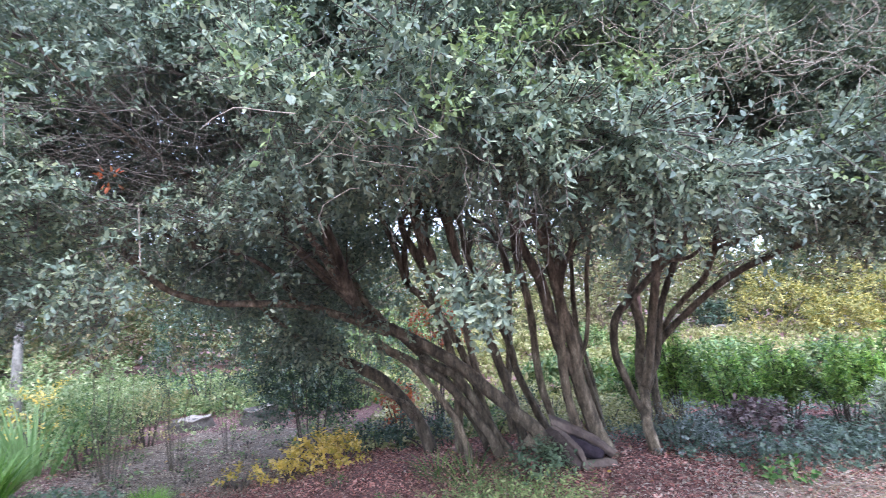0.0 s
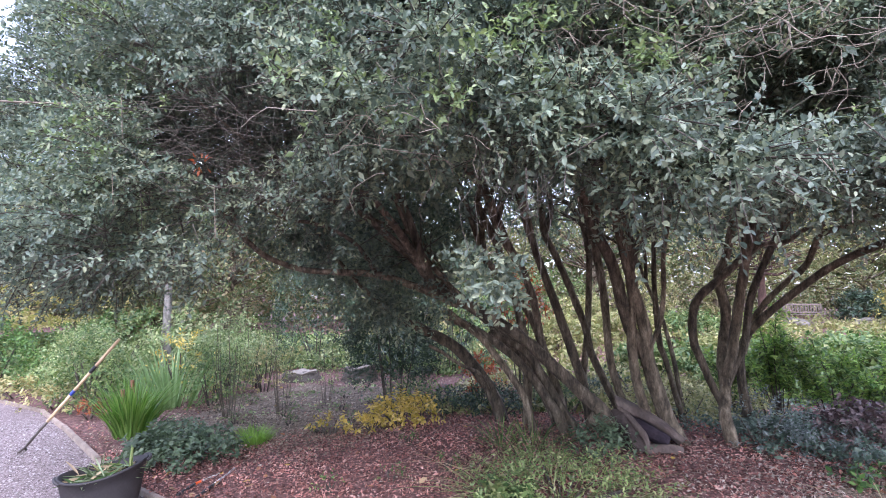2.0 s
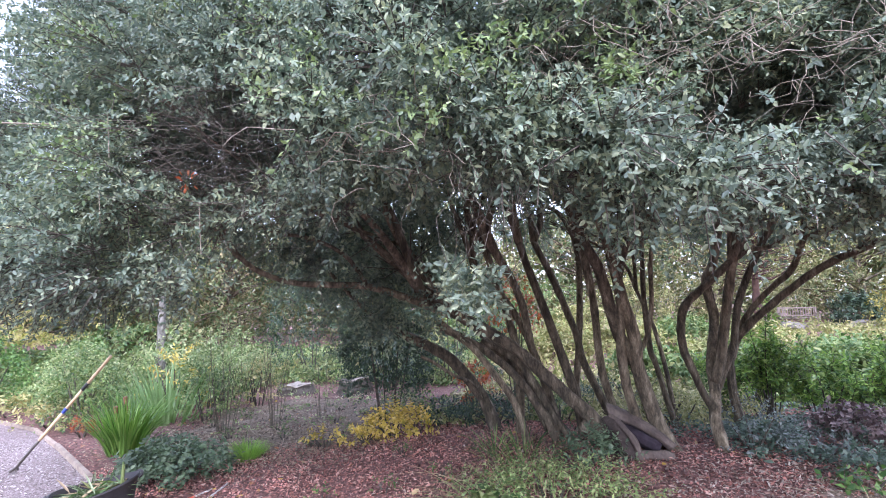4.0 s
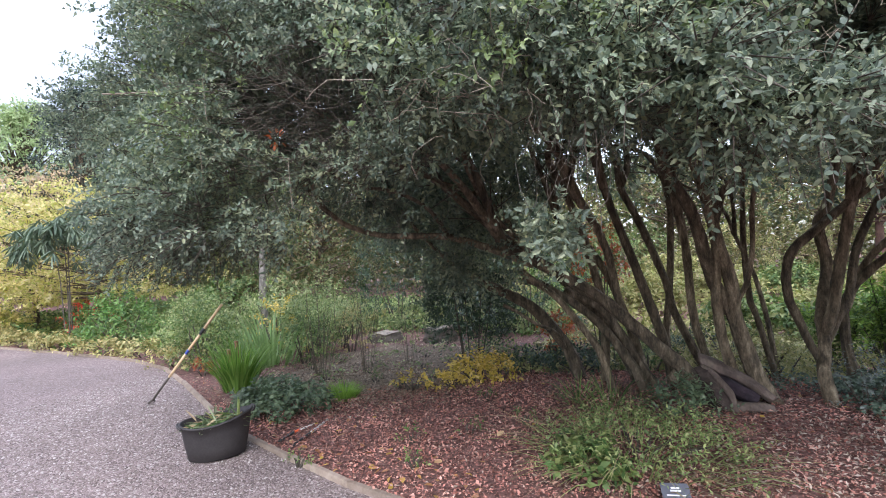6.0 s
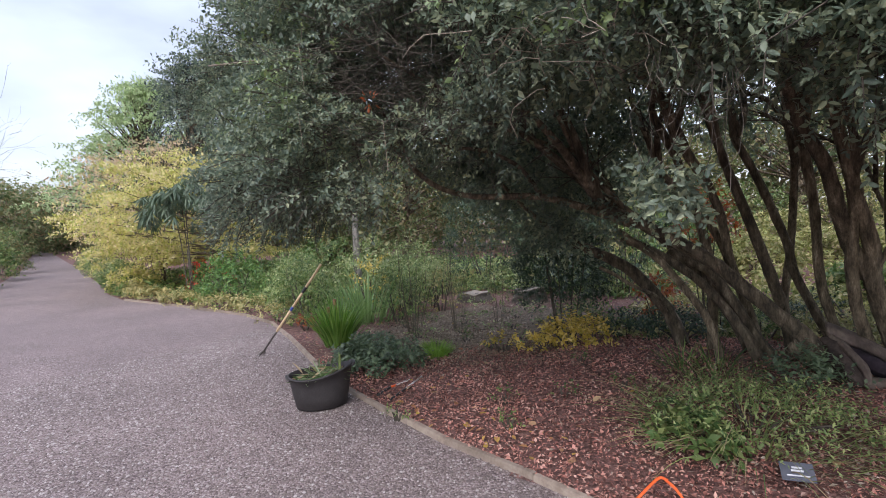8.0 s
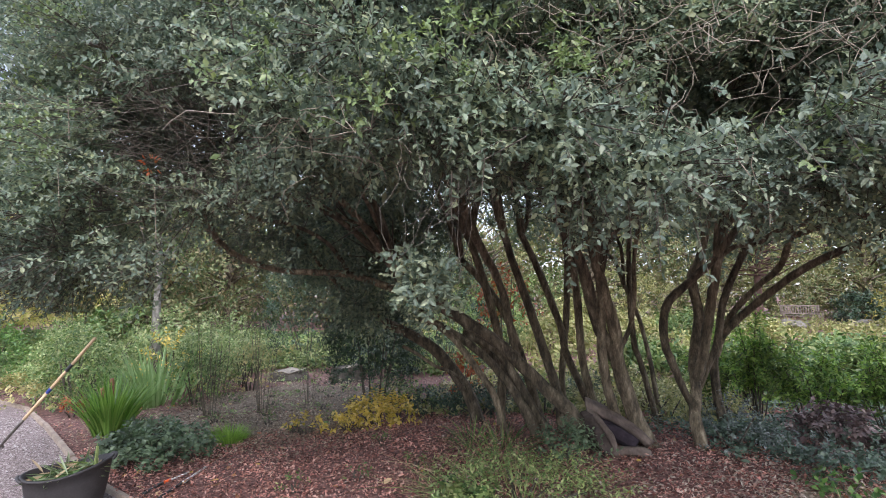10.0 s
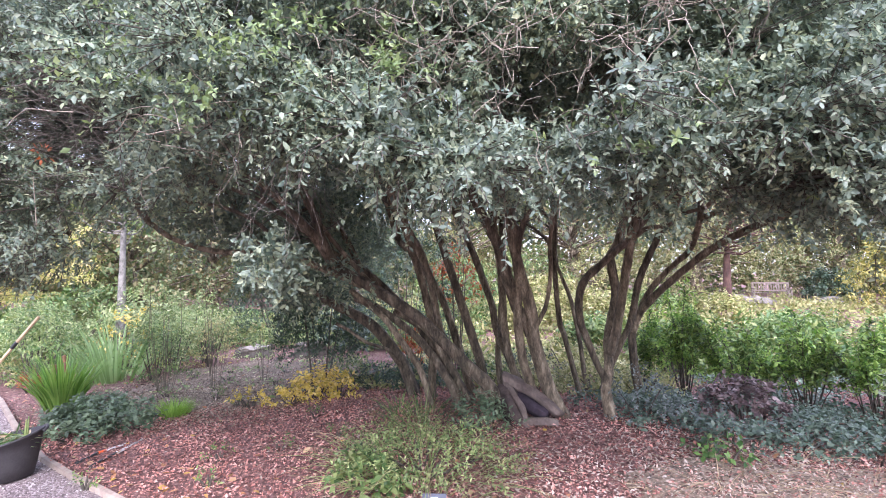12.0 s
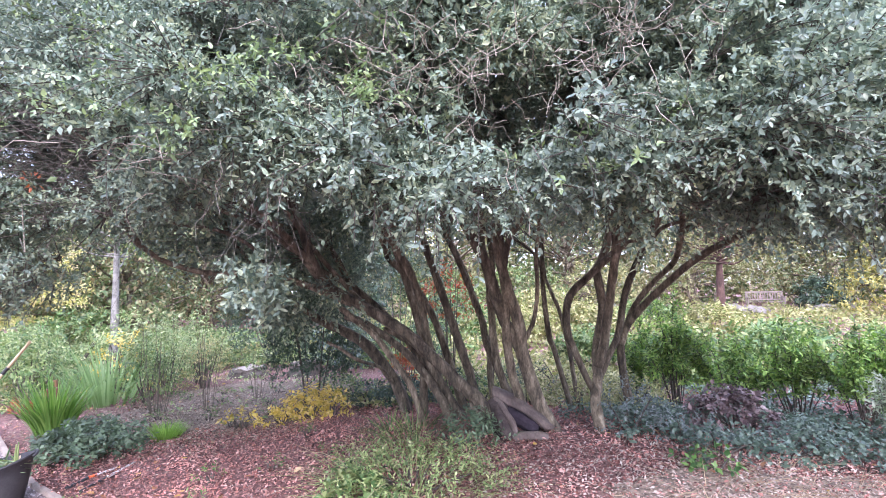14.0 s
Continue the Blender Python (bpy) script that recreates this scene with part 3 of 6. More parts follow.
# The old evergreen: many leaning stems under one wide crown ------------------
LEANING_STEMS = [
    ([(0.85, 4.42, 0.16), (0.70, 4.42, 0.51), (0.54, 4.39, 0.67), (0.21, 4.37, 0.98), (0.03, 4.37, 1.13), (-0.35, 4.37, 1.36), (-0.74, 4.37, 1.56)], 0.093, 0.060),
    ([(0.54, 4.72, 0.17), (0.50, 4.72, 0.26), (0.37, 4.72, 0.44), (0.29, 4.72, 0.59), (0.06, 4.72, 0.96), (-0.10, 4.72, 1.06), (-0.28, 4.72, 1.15)], 0.084, 0.051),
    ([(0.43, 4.64, 0.15), (0.35, 4.64, 0.38), (0.25, 4.64, 0.55), (0.14, 4.64, 0.71), (-0.09, 4.59, 0.97), (-0.43, 4.59, 1.19), (-0.64, 4.59, 1.27)], 0.066, 0.045),
    ([(-0.22, 5.25, 0.11), (-0.23, 5.25, 0.17), (-0.31, 5.25, 0.42), (-0.42, 5.25, 0.62), (-0.71, 5.25, 0.94), (-1.11, 5.25, 1.14), (-1.32, 5.25, 1.23)], 0.114, 0.066),
    ([(0.15, 4.57, 0.13), (0.09, 4.57, 0.43), (0.03, 4.54, 0.62), (-0.07, 4.52, 0.78), (-0.32, 4.52, 1.09), (-0.48, 4.50, 1.22), (-0.65, 4.50, 1.35)], 0.049, 0.039),
    ([(-0.36, 5.20, 0.52), (-0.42, 4.95, 0.72), (-0.54, 4.64, 0.84), (-0.71, 4.62, 0.95), (-0.84, 4.59, 1.02)], 0.023, 0.023),
]
MIDDLE_STEMS = [
    ([(1.33, 4.54, 0.18), (1.30, 4.54, 0.27), (1.20, 4.52, 0.49), (1.07, 4.47, 0.93), (1.05, 4.42, 1.18), (0.95, 4.34, 1.60), (0.84, 4.25, 2.06)], 0.128, 0.049),
    ([(1.05, 4.47, 0.98), (0.96, 4.45, 1.15), (0.90, 4.39, 1.31), (0.79, 4.25, 1.75), (0.70, 4.20, 1.94), (0.61, 4.17, 2.12)], 0.081, 0.053),
    ([(1.11, 4.56, 0.16), (1.04, 4.52, 0.51), (0.98, 4.46, 0.74), (0.95, 4.42, 0.94), (0.94, 4.39, 1.18), (0.95, 4.36, 1.42), (0.93, 4.34, 1.62)], 0.071, 0.040),
    ([(0.97, 5.22, 0.18), (0.92, 5.22, 0.34), (0.81, 5.22, 0.57), (0.66, 5.22, 0.92), (0.60, 5.25, 1.20), (0.40, 5.27, 1.74), (0.22, 5.27, 2.14)], 0.060, 0.049),
    ([(0.96, 4.75, 0.18), (0.91, 4.75, 0.48), (0.84, 4.75, 0.71), (0.79, 4.75, 0.97), (0.76, 4.75, 1.50), (0.73, 4.77, 1.72), (0.68, 4.79, 1.99)], 0.055, 0.049),
    ([(0.63, 4.75, 0.17), (0.59, 4.75, 0.49), (0.55, 4.75, 0.70), (0.47, 4.72, 0.97), (0.33, 4.70, 1.40), (0.18, 4.70, 1.83), (0.11, 4.70, 2.06)], 0.066, 0.049),
    ([(0.34, 4.40, 0.84), (0.26, 4.47, 0.93), (0.20, 4.50, 1.12), (0.15, 4.47, 1.41), (0.09, 4.45, 1.61), (0.02, 4.42, 1.77), (-0.09, 4.42, 1.96)], 0.047, 0.053),
]
THIN_STEMS = [
    ([(1.53, 5.27, 0.13), (1.47, 5.27, 0.36), (1.34, 5.22, 0.87), (1.29, 5.20, 1.04), (1.25, 5.12, 1.55), (1.26, 5.09, 2.11)], 0.049, 0.029),
    ([(1.57, 5.59, 0.14), (1.53, 5.62, 0.52), (1.48, 5.64, 0.88), (1.40, 5.67, 1.25), (1.33, 5.67, 1.43), (1.26, 5.67, 1.61)], 0.039, 0.026),
    ([(1.09, 4.50, 1.04), (1.18, 4.50, 1.24), (1.22, 4.50, 1.50), (1.22, 4.45, 1.79), (1.26, 4.40, 2.08)], 0.031, 0.025),
    ([(0.63, 5.80, 0.10), (0.63, 5.80, 0.21), (0.60, 5.80, 0.59), (0.64, 5.75, 1.05), (0.67, 5.70, 1.50), (0.68, 5.60, 1.94)], 0.054, 0.045),
    ([(0.08, 4.98, 0.15), (0.04, 4.95, 0.34), (0.05, 4.95, 0.90), (-0.03, 4.90, 1.33), (-0.15, 4.85, 1.77), (-0.24, 4.80, 2.05)], 0.070, 0.050),
    ([(0.42, 5.20, 0.15), (0.31, 5.20, 0.59), (0.09, 5.20, 1.23), (-0.19, 5.20, 1.65), (-0.40, 5.20, 1.86)], 0.068, 0.045),
    ([(0.36, 4.97, 0.15), (0.21, 4.95, 0.51), (-0.11, 4.95, 0.99), (-0.44, 4.95, 1.33), (-0.73, 4.90, 1.59)], 0.064, 0.045),
]
RIGHT_STEMS = [
    ([(1.71, 4.58, 0.16), (1.70, 4.60, 0.32), (1.68, 4.65, 0.50), (1.71, 4.72, 0.69), (1.72, 4.80, 0.93), (1.76, 4.85, 1.13), (1.80, 4.90, 1.33), (1.77, 4.92, 1.54), (1.76, 4.92, 1.68), (1.83, 4.95, 1.81), (1.89, 4.97, 2.02), (1.92, 4.97, 2.19)], 0.075, 0.046),
    ([(1.69, 4.70, 0.54), (1.62, 4.70, 0.69), (1.54, 4.67, 0.89), (1.47, 4.65, 1.09), (1.46, 4.62, 1.29), (1.51, 4.62, 1.45), (1.63, 4.62, 1.57), (1.77, 4.62, 1.70), (1.90, 4.65, 1.81)], 0.043, 0.042),
    ([(1.72, 4.72, 0.79), (1.78, 4.72, 0.99), (1.81, 4.72, 1.19), (1.89, 4.67, 1.69), (1.93, 4.65, 1.89), (1.97, 4.65, 2.09)], 0.065, 0.053),
    ([(1.74, 4.78, 0.70), (1.82, 4.80, 0.88), (1.92, 4.85, 1.08), (2.02, 4.92, 1.49), (2.24, 4.95, 1.96), (2.32, 4.95, 2.09)], 0.049, 0.040),
]
RIGHT_LIMBS = [
    ([(2.05, 5.20, 0.15), (2.04, 5.20, 0.30), (1.99, 5.20, 0.61), (1.97, 5.15, 0.92), (2.03, 5.10, 1.13), (2.22, 4.95, 1.38), (2.53, 4.70, 1.70), (2.77, 4.40, 1.87), (2.96, 4.00, 1.97)], 0.067, 0.039),
    ([(1.97, 5.10, 0.95), (2.05, 5.10, 1.19), (2.14, 5.05, 1.38), (2.31, 5.00, 1.58), (2.45, 4.90, 1.74), (2.48, 4.70, 1.98)], 0.052, 0.033),
    ([(1.94, 4.65, 1.83), (2.04, 4.65, 1.90), (2.20, 4.60, 1.92), (2.29, 4.50, 2.00), (2.45, 4.40, 2.04)], 0.032, 0.021),
]
STEMS = LEANING_STEMS + MIDDLE_STEMS + THIN_STEMS
RIGHT_STEMS += RIGHT_LIMBS
BOUGH_LINES = [
    ([(-0.50, 4.42, 1.40), (-0.89, 4.40, 1.56), (-1.25, 4.30, 1.68), (-1.56, 4.20, 1.70), (-1.87, 4.10, 1.72), (-2.11, 3.90, 1.82), (-2.21, 3.70, 1.96)], 0.055, 0.030),
    ([(-0.62, 4.45, 1.46), (-0.91, 4.30, 1.83), (-1.02, 4.00, 1.99), (-1.15, 3.70, 2.13), (-1.36, 3.40, 2.24)], 0.045, 0.020),
    ([(-0.46, 4.56, 1.40), (-0.81, 4.50, 1.79), (-0.93, 4.30, 2.04), (-0.96, 4.00, 2.26), (-0.91, 3.60, 2.42)], 0.040, 0.020),
    ([(-1.25, 4.30, 1.68), (-1.43, 4.20, 1.96), (-1.68, 4.00, 2.11), (-1.86, 3.80, 2.13)], 0.035, 0.018),
    ([(-1.24, 5.25, 1.20), (-1.55, 5.15, 1.42), (-1.85, 5.00, 1.75), (-2.10, 4.80, 2.15)], 0.050, 0.022),
]

# the crown's plan: an ellipse, its wall steep, its rim hanging lower to the side over the path
CX, CY, RX, RY, Z0, ZTOP = 0.33, 4.33, 5.41, 2.71, 1.70, 5.2


# tufts of yellow-green young growth at the front
YOUNG_CLUMPS = [(0.16, 1.66, 2.36), (0.31, 1.74, 2.41), (0.02, 1.61, 2.12), (0.72, 1.79, 2.22), (0.59, 1.83, 2.41), (-0.45, 1.83, 2.52), (-0.25, 1.7, 2.28)]


def rim_height(a):
    """Height of the crown's lower edge by the bearing from its middle (0: +x, -90: the front)."""
    base = np.interp(np.cos(a), [-1, -0.6, -0.36, -0.29, -0.22, -0.10, -0.04, 0.03, 0.1, 0.5, 1], [1.43, 1.40, 1.46, 1.68, 2.12, 2.16, 1.95, 1.80, 1.74, 1.74, 1.64])
    return base + 0.04 * np.sin(9 * a + 1) + 0.025 * np.sin(23 * a)


def crown_tree():
    ob = empty("evergreen_tree", (0.7, 4.6, float(height(0.7, 4.6))), "wide old evergreen tree with many leaning stems and dense crown", "tree")
    for i, (pts, r0, r1) in enumerate(STEMS + RIGHT_STEMS + BOUGH_LINES):
        foot = pts[0][2] < 0.2
        part("stem" if foot else "limb", tube(pts, r0 * 0.63, r1 * 0.70, 18, 9, 0.27, 0.55 if foot else 0.0, i * 3.7), BARK, ob, smooth=True)
    # boughs that carry the crown, with twigs off them
    a0, b0 = [], []
    for pts, r0, r1 in STEMS + RIGHT_STEMS + BOUGH_LINES:
        for k in range(2 if pts[-1][2] > 1.5 else 0):
            s = Vector(pts[-1])
            d = (Vector(pts[-1]) - Vector(pts[-3])).normalized() + Vector(RNG.normal(0, 0.45, 3)) + Vector((0, -0.15, 0.35))
            line, e = [s], s
            for j in range(4):
                e = e + d.normalized() * RNG.uniform(0.25, 0.45)
                line.append(e)
                d = d + Vector(RNG.normal(0, 0.35, 3))
                for _ in range(4):
                    f = np.array(e) + unit(np.array(d) + RNG.normal(0, 0.8, 3)) * RNG.uniform(0.2, 0.45)
                    a0.append(np.array(e)), b0.append(f)
            part("bough", tube(line, r1 * 0.8, r1 * 0.25, 7, 3, 0.1), BARK, ob, smooth=True)
    tagged(rods("inner_twig_work", np.array(a0), np.array(b0), 0.008, 0.003, TWIG, ob, sides=4), kind="stuff")

    # lobes of foliage over the crown's wall and roof
    def lobe_set(count, lo, hi, zlo, zhi, inset):
        a = RNG.uniform(lo, hi, count)
        z = zlo + (zhi - zlo) * RNG.uniform(0, 1, count) ** 1.1
        rim = rim_height(a)
        h = np.clip((z - Z0) / (ZTOP - Z0), 0, 1)
        swell = np.array([noise.noise(Vector((math.cos(q) * 4.2, math.sin(q) * 2.6, w * 1.5))) for q, w in zip(a, z)])
        k = np.sqrt(1 - h ** 1.75) * (1 - inset * RNG.uniform(0, 1, count)) * (0.94 + 0.15 * swell)
        k = k * (1 + 0.13 * np.clip((-np.cos(a) - 0.5) / 0.3, 0, 1) * np.clip((z - 2.23) / 0.74, 0, 1))
        k = k * (1 - 0.5 * np.clip(-np.cos(a) * 1.3, 0, 1) * np.clip(np.sin(a) * 2.5, 0, 1))
        k = k * (1 - 0.16 * np.clip((-np.cos(a) - 0.6) / 0.25, 0, 1) * np.clip((2.48 - z) / 0.41, 0, 1)) * (1 - 0.15 * np.clip((np.cos(a) - 0.22) / 0.4, 0, 1))
        return np.stack([CX + RX * k * np.cos(a), CY + RY * k * np.sin(a), np.maximum(z, rim + 0.18)], 1), np.stack([np.cos(a) / RX, np.sin(a) / RY, 0.12 + 0.3 * h], 1) * np.array([RX, RX, 1])

    def clothe(name, centre, outward, rmin, rmax, per, n, size, shape, mat, twig=0.2, label="", bays=True):
        outward = unit(outward)
        rad = 0.84 * RNG.uniform(rmin, rmax, len(centre))
        idx = np.repeat(np.arange(len(centre)), per)
        d = unit(random_ways(len(idx), 0.25) + outward[idx] * 0.75)
        p = centre[idx] + d * (rad[idx] * RNG.uniform(0.45, 1.0, len(idx)))[:, None] * np.array([1, 1, 0.72])
        hollow = np.ones(len(p), bool)
        for h in ((-0.92, 1.66, 2.19), (-1.07, 1.97, 2.28), (-1.35, 2.32, 2.37), (-1.66, 2.65, 2.45)):
            hollow &= np.linalg.norm((p - np.array(h)) / np.array([0.50, 0.45, 0.32]), axis=1) > RNG.uniform(0.6, 1.2, len(p))
        # bays and gaps between the boughs
        gap = np.array([noise.noise(Vector((q[0] * 1.9, q[1] * 0.5, q[2] * 2.4 + 7.0))) + 0.5 * noise.noise(Vector((q[0] * 4.6, q[1] * 1.6, q[2] * 5.5))) for q in p])
        hollow &= (gap > RNG.uniform(-0.34, -0.16, len(p))) | (not bays)
        p, d, idx = p[hollow], d[hollow], idx[hollow]
        b, lw, up, ln, wd, tip = sprays(p, d + outward[idx] * 0.3 + np.array([0, 0, -0.05]), n, twig, size, 0.5)
        tagged(leaves(name, b, lw, up, ln, wd, mat, ob, shape=shape, label=label), kind="stuff")
        return p, tip, centre[idx]

    front, fw = lobe_set(400, -math.pi * 0.97, -0.03 * math.pi, 1.70, 4.12, 0.14)
    p1, t1, c1 = clothe("foliage", front, fw, 0.20, 0.46, 42, 18, 0.029, FINE, CROWN_LEAF, 0.15)
    near, nw = lobe_set(310, -math.pi * 0.68, -0.20 * math.pi, 1.78, 3.14, 0.28)
    p6, t6, c6 = clothe("foliage", near, nw, 0.16, 0.34, 30, 15, 0.030, FINE, CROWN_LEAF, 0.15)
    # the rim: a row of drooping lobes
    a = np.linspace(-math.pi * 0.97, -0.06 * math.pi, 130) + RNG.normal(0, 0.02, 130)
    k = (1 - 0.16 * RNG.uniform(0, 1, 130)) * (1 - 0.18 * np.clip((-np.cos(a) - 0.6) / 0.25, 0, 1)) * (1 - 0.15 * np.clip((np.cos(a) - 0.22) / 0.4, 0, 1))
    rimc = np.stack([CX + RX * k * np.cos(a), CY + RY * k * np.sin(a), rim_height(a) + RNG.uniform(0.16, 0.37, 130)], 1)
    rimw = np.stack([np.cos(a), np.sin(a), 0 * a - 0.15], 1)
    p7, t7, c7 = clothe("foliage", rimc, rimw, 0.15, 0.28, 30, 15, 0.031, FINE, CROWN_LEAF, 0.16)
    inner, iw = lobe_set(300, -math.pi * 0.95, -0.05 * math.pi, 2.03, 4.20, 0.42)
    p2, t2, c2 = clothe("foliage", inner, iw, 0.3, 0.6, 30, 14, 0.040, PLAIN, CROWN_LEAF)
    core, cw = lobe_set(260, -math.pi * 0.92, -0.08 * math.pi, 2.32, 4.37, 0.1)
    core = np.array((CX, CY, 0)) * np.array([1, 1, 0]) + (core - np.array((CX, CY, 0))) * np.column_stack([RNG.uniform(0.45, 0.8, (260, 1))] * 2 + [np.ones((260, 1))])
    clothe("foliage", core, cw, 0.35, 0.6, 26, 12, 0.062, PLAIN, CROWN_LEAF, bays=False)
    roof, rw = lobe_set(300, -math.pi, math.pi, 3.71, 5.19, 0.1)
    p3, t3, c3 = clothe("foliage", roof, rw, 0.45, 0.8, 24, 12, 0.062, PLAIN, CROWN_LEAF)
    back, bw = lobe_set(230, 0.0, math.pi, 2.15, 3.87, 0.2)
    p4, t4, c4 = clothe("foliage", back, bw, 0.4, 0.7, 18, 10, 0.075, PLAIN, CROWN_LEAF)
    ceil = np.column_stack([RNG.uniform(-2.6, 2.4, 170), RNG.uniform(2.6, 5.6, 170), RNG.uniform(2.45, 3.1, 170)])
    clothe("foliage", ceil, np.tile((0, -0.3, 0.2), (170, 1)), 0.3, 0.5, 24, 11, 0.060, PLAIN, CROWN_LEAF, bays=False)
    # shaded foliage hanging inside, over the boughs to the path side
    under = np.concatenate([np.column_stack([RNG.uniform(-2.6, -0.5, 50), RNG.uniform(4.3, 6.4, 50), RNG.uniform(1.75, 2.5, 50)]),
                            np.column_stack([RNG.uniform(-3.0, -0.8, 90), RNG.uniform(5.8, 7.2, 90), RNG.uniform(1.7, 3.0, 90)]),
                            np.column_stack([RNG.normal(-1.2, 0.22, 8), RNG.normal(4.45, 0.12, 8), RNG.uniform(1.35, 1.6, 8)])])
    clothe("foliage", under, np.tile((-0.2, -0.5, -0.4), (len(under), 1)), 0.2, 0.4, 26, 11, 0.048, PLAIN, CROWN_LEAF, bays=False)
    pick = RNG.permutation(len(front))[:60]
    p5, t5, c5 = clothe("young_foliage", front[pick] + unit(fw[pick]) * 0.15, fw[pick], 0.15, 0.32, 14, 12, 0.036, PLAIN, YOUNG_LEAF, label="yellow-green young shoots")
    lit = np.array(YOUNG_CLUMPS)
    clothe("young_foliage", lit, np.tile((0.1, -1.0, 0.2), (len(lit), 1)), 0.10, 0.20, 16, 11, 0.030, FINE, YOUNG_LEAF, 0.14, label="yellow-green young shoots")
    tagged(rods("twig_work", np.concatenate([c1[::4], c2[::4], c6[::3], p1[::4], p6[::3], p7, p5]), np.concatenate([p1[::4], p2[::4], p6[::3], t1[::4], t6[::3], t7, t5]),
                0.0035, 0.0014, TWIG, ob), kind="stuff")
    # the hanging clump and the sprigs at the front edge
    for at, r, cnt, sz in (((0.14, 1.94, 1.60), 0.095, 36, 0.034), ((0.02, 2.04, 1.66), 0.09, 20, 0.034)):
        c = np.array(at)
        d = random_ways(cnt, -0.2)
        p = c + d * r * RNG.uniform(0.2, 0.8, (cnt, 1))
        b, lw, up, ln, wd, tip = sprays(p, d + np.array([0, -0.4, -0.4]), 10, 0.11, sz, 0.52, 0.9, 0.15, 0.5)
        leaves("foliage", b, lw, up, ln, wd, CROWN_LEAF, ob)
    c = np.array((0.15, 1.91, 1.60))
    d = random_ways(20, -0.2) + np.array([0, -0.8, 0])
    b, lw, up, ln, wd, tip = sprays(c + d * 0.09, d + np.array([0, -0.2, -0.2]), 9, 0.095, 0.035, 0.52, 0.9, 0.15, 0.5)
    leaf_parts(b, lw, up, ln, wd, CROWN_LEAF, ob)
    for s0 in ((0.42, 1.60, 1.96), (0.64, 1.74, 1.83), (0.73, 1.72, 1.86), (0.88, 1.80, 1.85), (0.28, 1.72, 1.94)):
        s0 = np.array([s0])
        b, lw, up, ln, wd, tip = sprays(s0, np.array([[0.02, -0.15, -1.0]]) + RNG.normal(0, 0.08, (1, 3)), 14, 0.17, 0.042, 0.5, 1.0, 0.5, 0.0)
        leaf_parts(b, lw, up, ln, wd, CROWN_LEAF, ob)
        part("sprig", tube([s0[0], (s0[0] + tip[0]) / 2, tip[0]], 0.003, 0.0015, 5, 2), TWIG, ob)
    # a dead pale stick and upright young sprigs on the path side
    part("dead_stick", tube([(-2.66, 2.03, 2.58), (-2.38, 2.05, 2.55), (-2.11, 2.08, 2.53)], 0.006, 0.004, 6, 3, 0.2), TAN_TWIG, ob, "pale dead stick", smooth=True)
    for s0 in ((-1.61, 1.85, 2.23), (-1.64, 1.85, 1.89), (-1.07, 1.83, 1.74)):
        s0 = np.array([s0])
        b, lw, up, ln, wd, tip = sprays(s0, np.array([[0.02, -0.12, 1.0]]), 14, 0.20, 0.034, 0.5, 1.0, 0.5, 0.0)
        leaf_parts(b, lw, up, ln, wd, CROWN_LEAF, ob)
        part("sprig", tube([s0[0], (s0[0] + tip[0]) / 2, tip[0]], 0.003, 0.0015, 5, 2), TAN_TWIG, ob)
    # bare twigs: a hanging brush at the front and a twiggy hollow
    a0, b0 = [], []
    for _ in range(24):
        e = np.array((RNG.uniform(0.12, 0.43), RNG.uniform(1.6, 1.85), RNG.uniform(1.86, 2.02)))
        d = unit(np.array([RNG.normal(0, 0.25), RNG.normal(-0.1, 0.2), -1.0]))
        for _ in range(5):
            f = e + d * RNG.uniform(0.04, 0.09)
            a0.append(e), b0.append(f)
            e, d = f, unit(d + RNG.normal(0, 0.4, 3))
    for _ in range(420):
        e = np.array((-1.27, 2.57, 2.32)) + RNG.normal(0, 1, 3) * np.array([0.37, 0.37, 0.2])
        d = unit(np.array([-0.5, -0.6, 0.05]) + RNG.normal(0, 0.5, 3))
        for _ in range(5):
            f = e + d * RNG.uniform(0.06, 0.15)
            a0.append(e), b0.append(f)
            e, d = f, unit(d + RNG.normal(0, 0.4, 3))
    tagged(rods("brushwood", np.array(a0), np.array(b0), 0.0017, 0.0010, TWIG, ob), kind="stuff")
    # tangles of pale dead twigs high at the front
    a0, b0 = [], []
    for at, wide, n in (((0.76, 1.87, 2.36), (0.30, 0.12, 0.14), 170), ((1.68, 1.91, 2.44), (0.18, 0.12, 0.10), 70), ((-0.12, 1.7, 2.11), (0.18, 0.12, 0.08), 40)):
        for _ in range(n):
            e = np.array(at) + RNG.normal(0, 1, 3) * np.array(wide)
            d = random_ways(1)[0]
            for _ in range(5):
                f = e + d * RNG.uniform(0.03, 0.07)
                a0.append(e), b0.append(f)
                e, d = f, unit(d + RNG.normal(0, 0.45, 3))
    tagged(rods("dead_twig_tangle", np.array(a0), np.array(b0), 0.0022, 0.0014, TAN_TWIG, ob, "pale dead twigs"), kind="stuff")
    d = random_ways(15)
    leaves("dead_leaves", np.array((-1.36, 2.08, 2.15)) + d * 0.035, d, random_ways(15), 0.032, 0.016, RED_LEAF, ob, "russet dead leaves")
    return ob


crown_tree()


# Bark chips, gravel and fallen leaves ---------------------------------------
def scatter(n, lo, hi, keep):
    p = np.stack([RNG.uniform(lo[0], hi[0], n), RNG.uniform(lo[1], hi[1], n)], 1)
    return p[keep(p)]


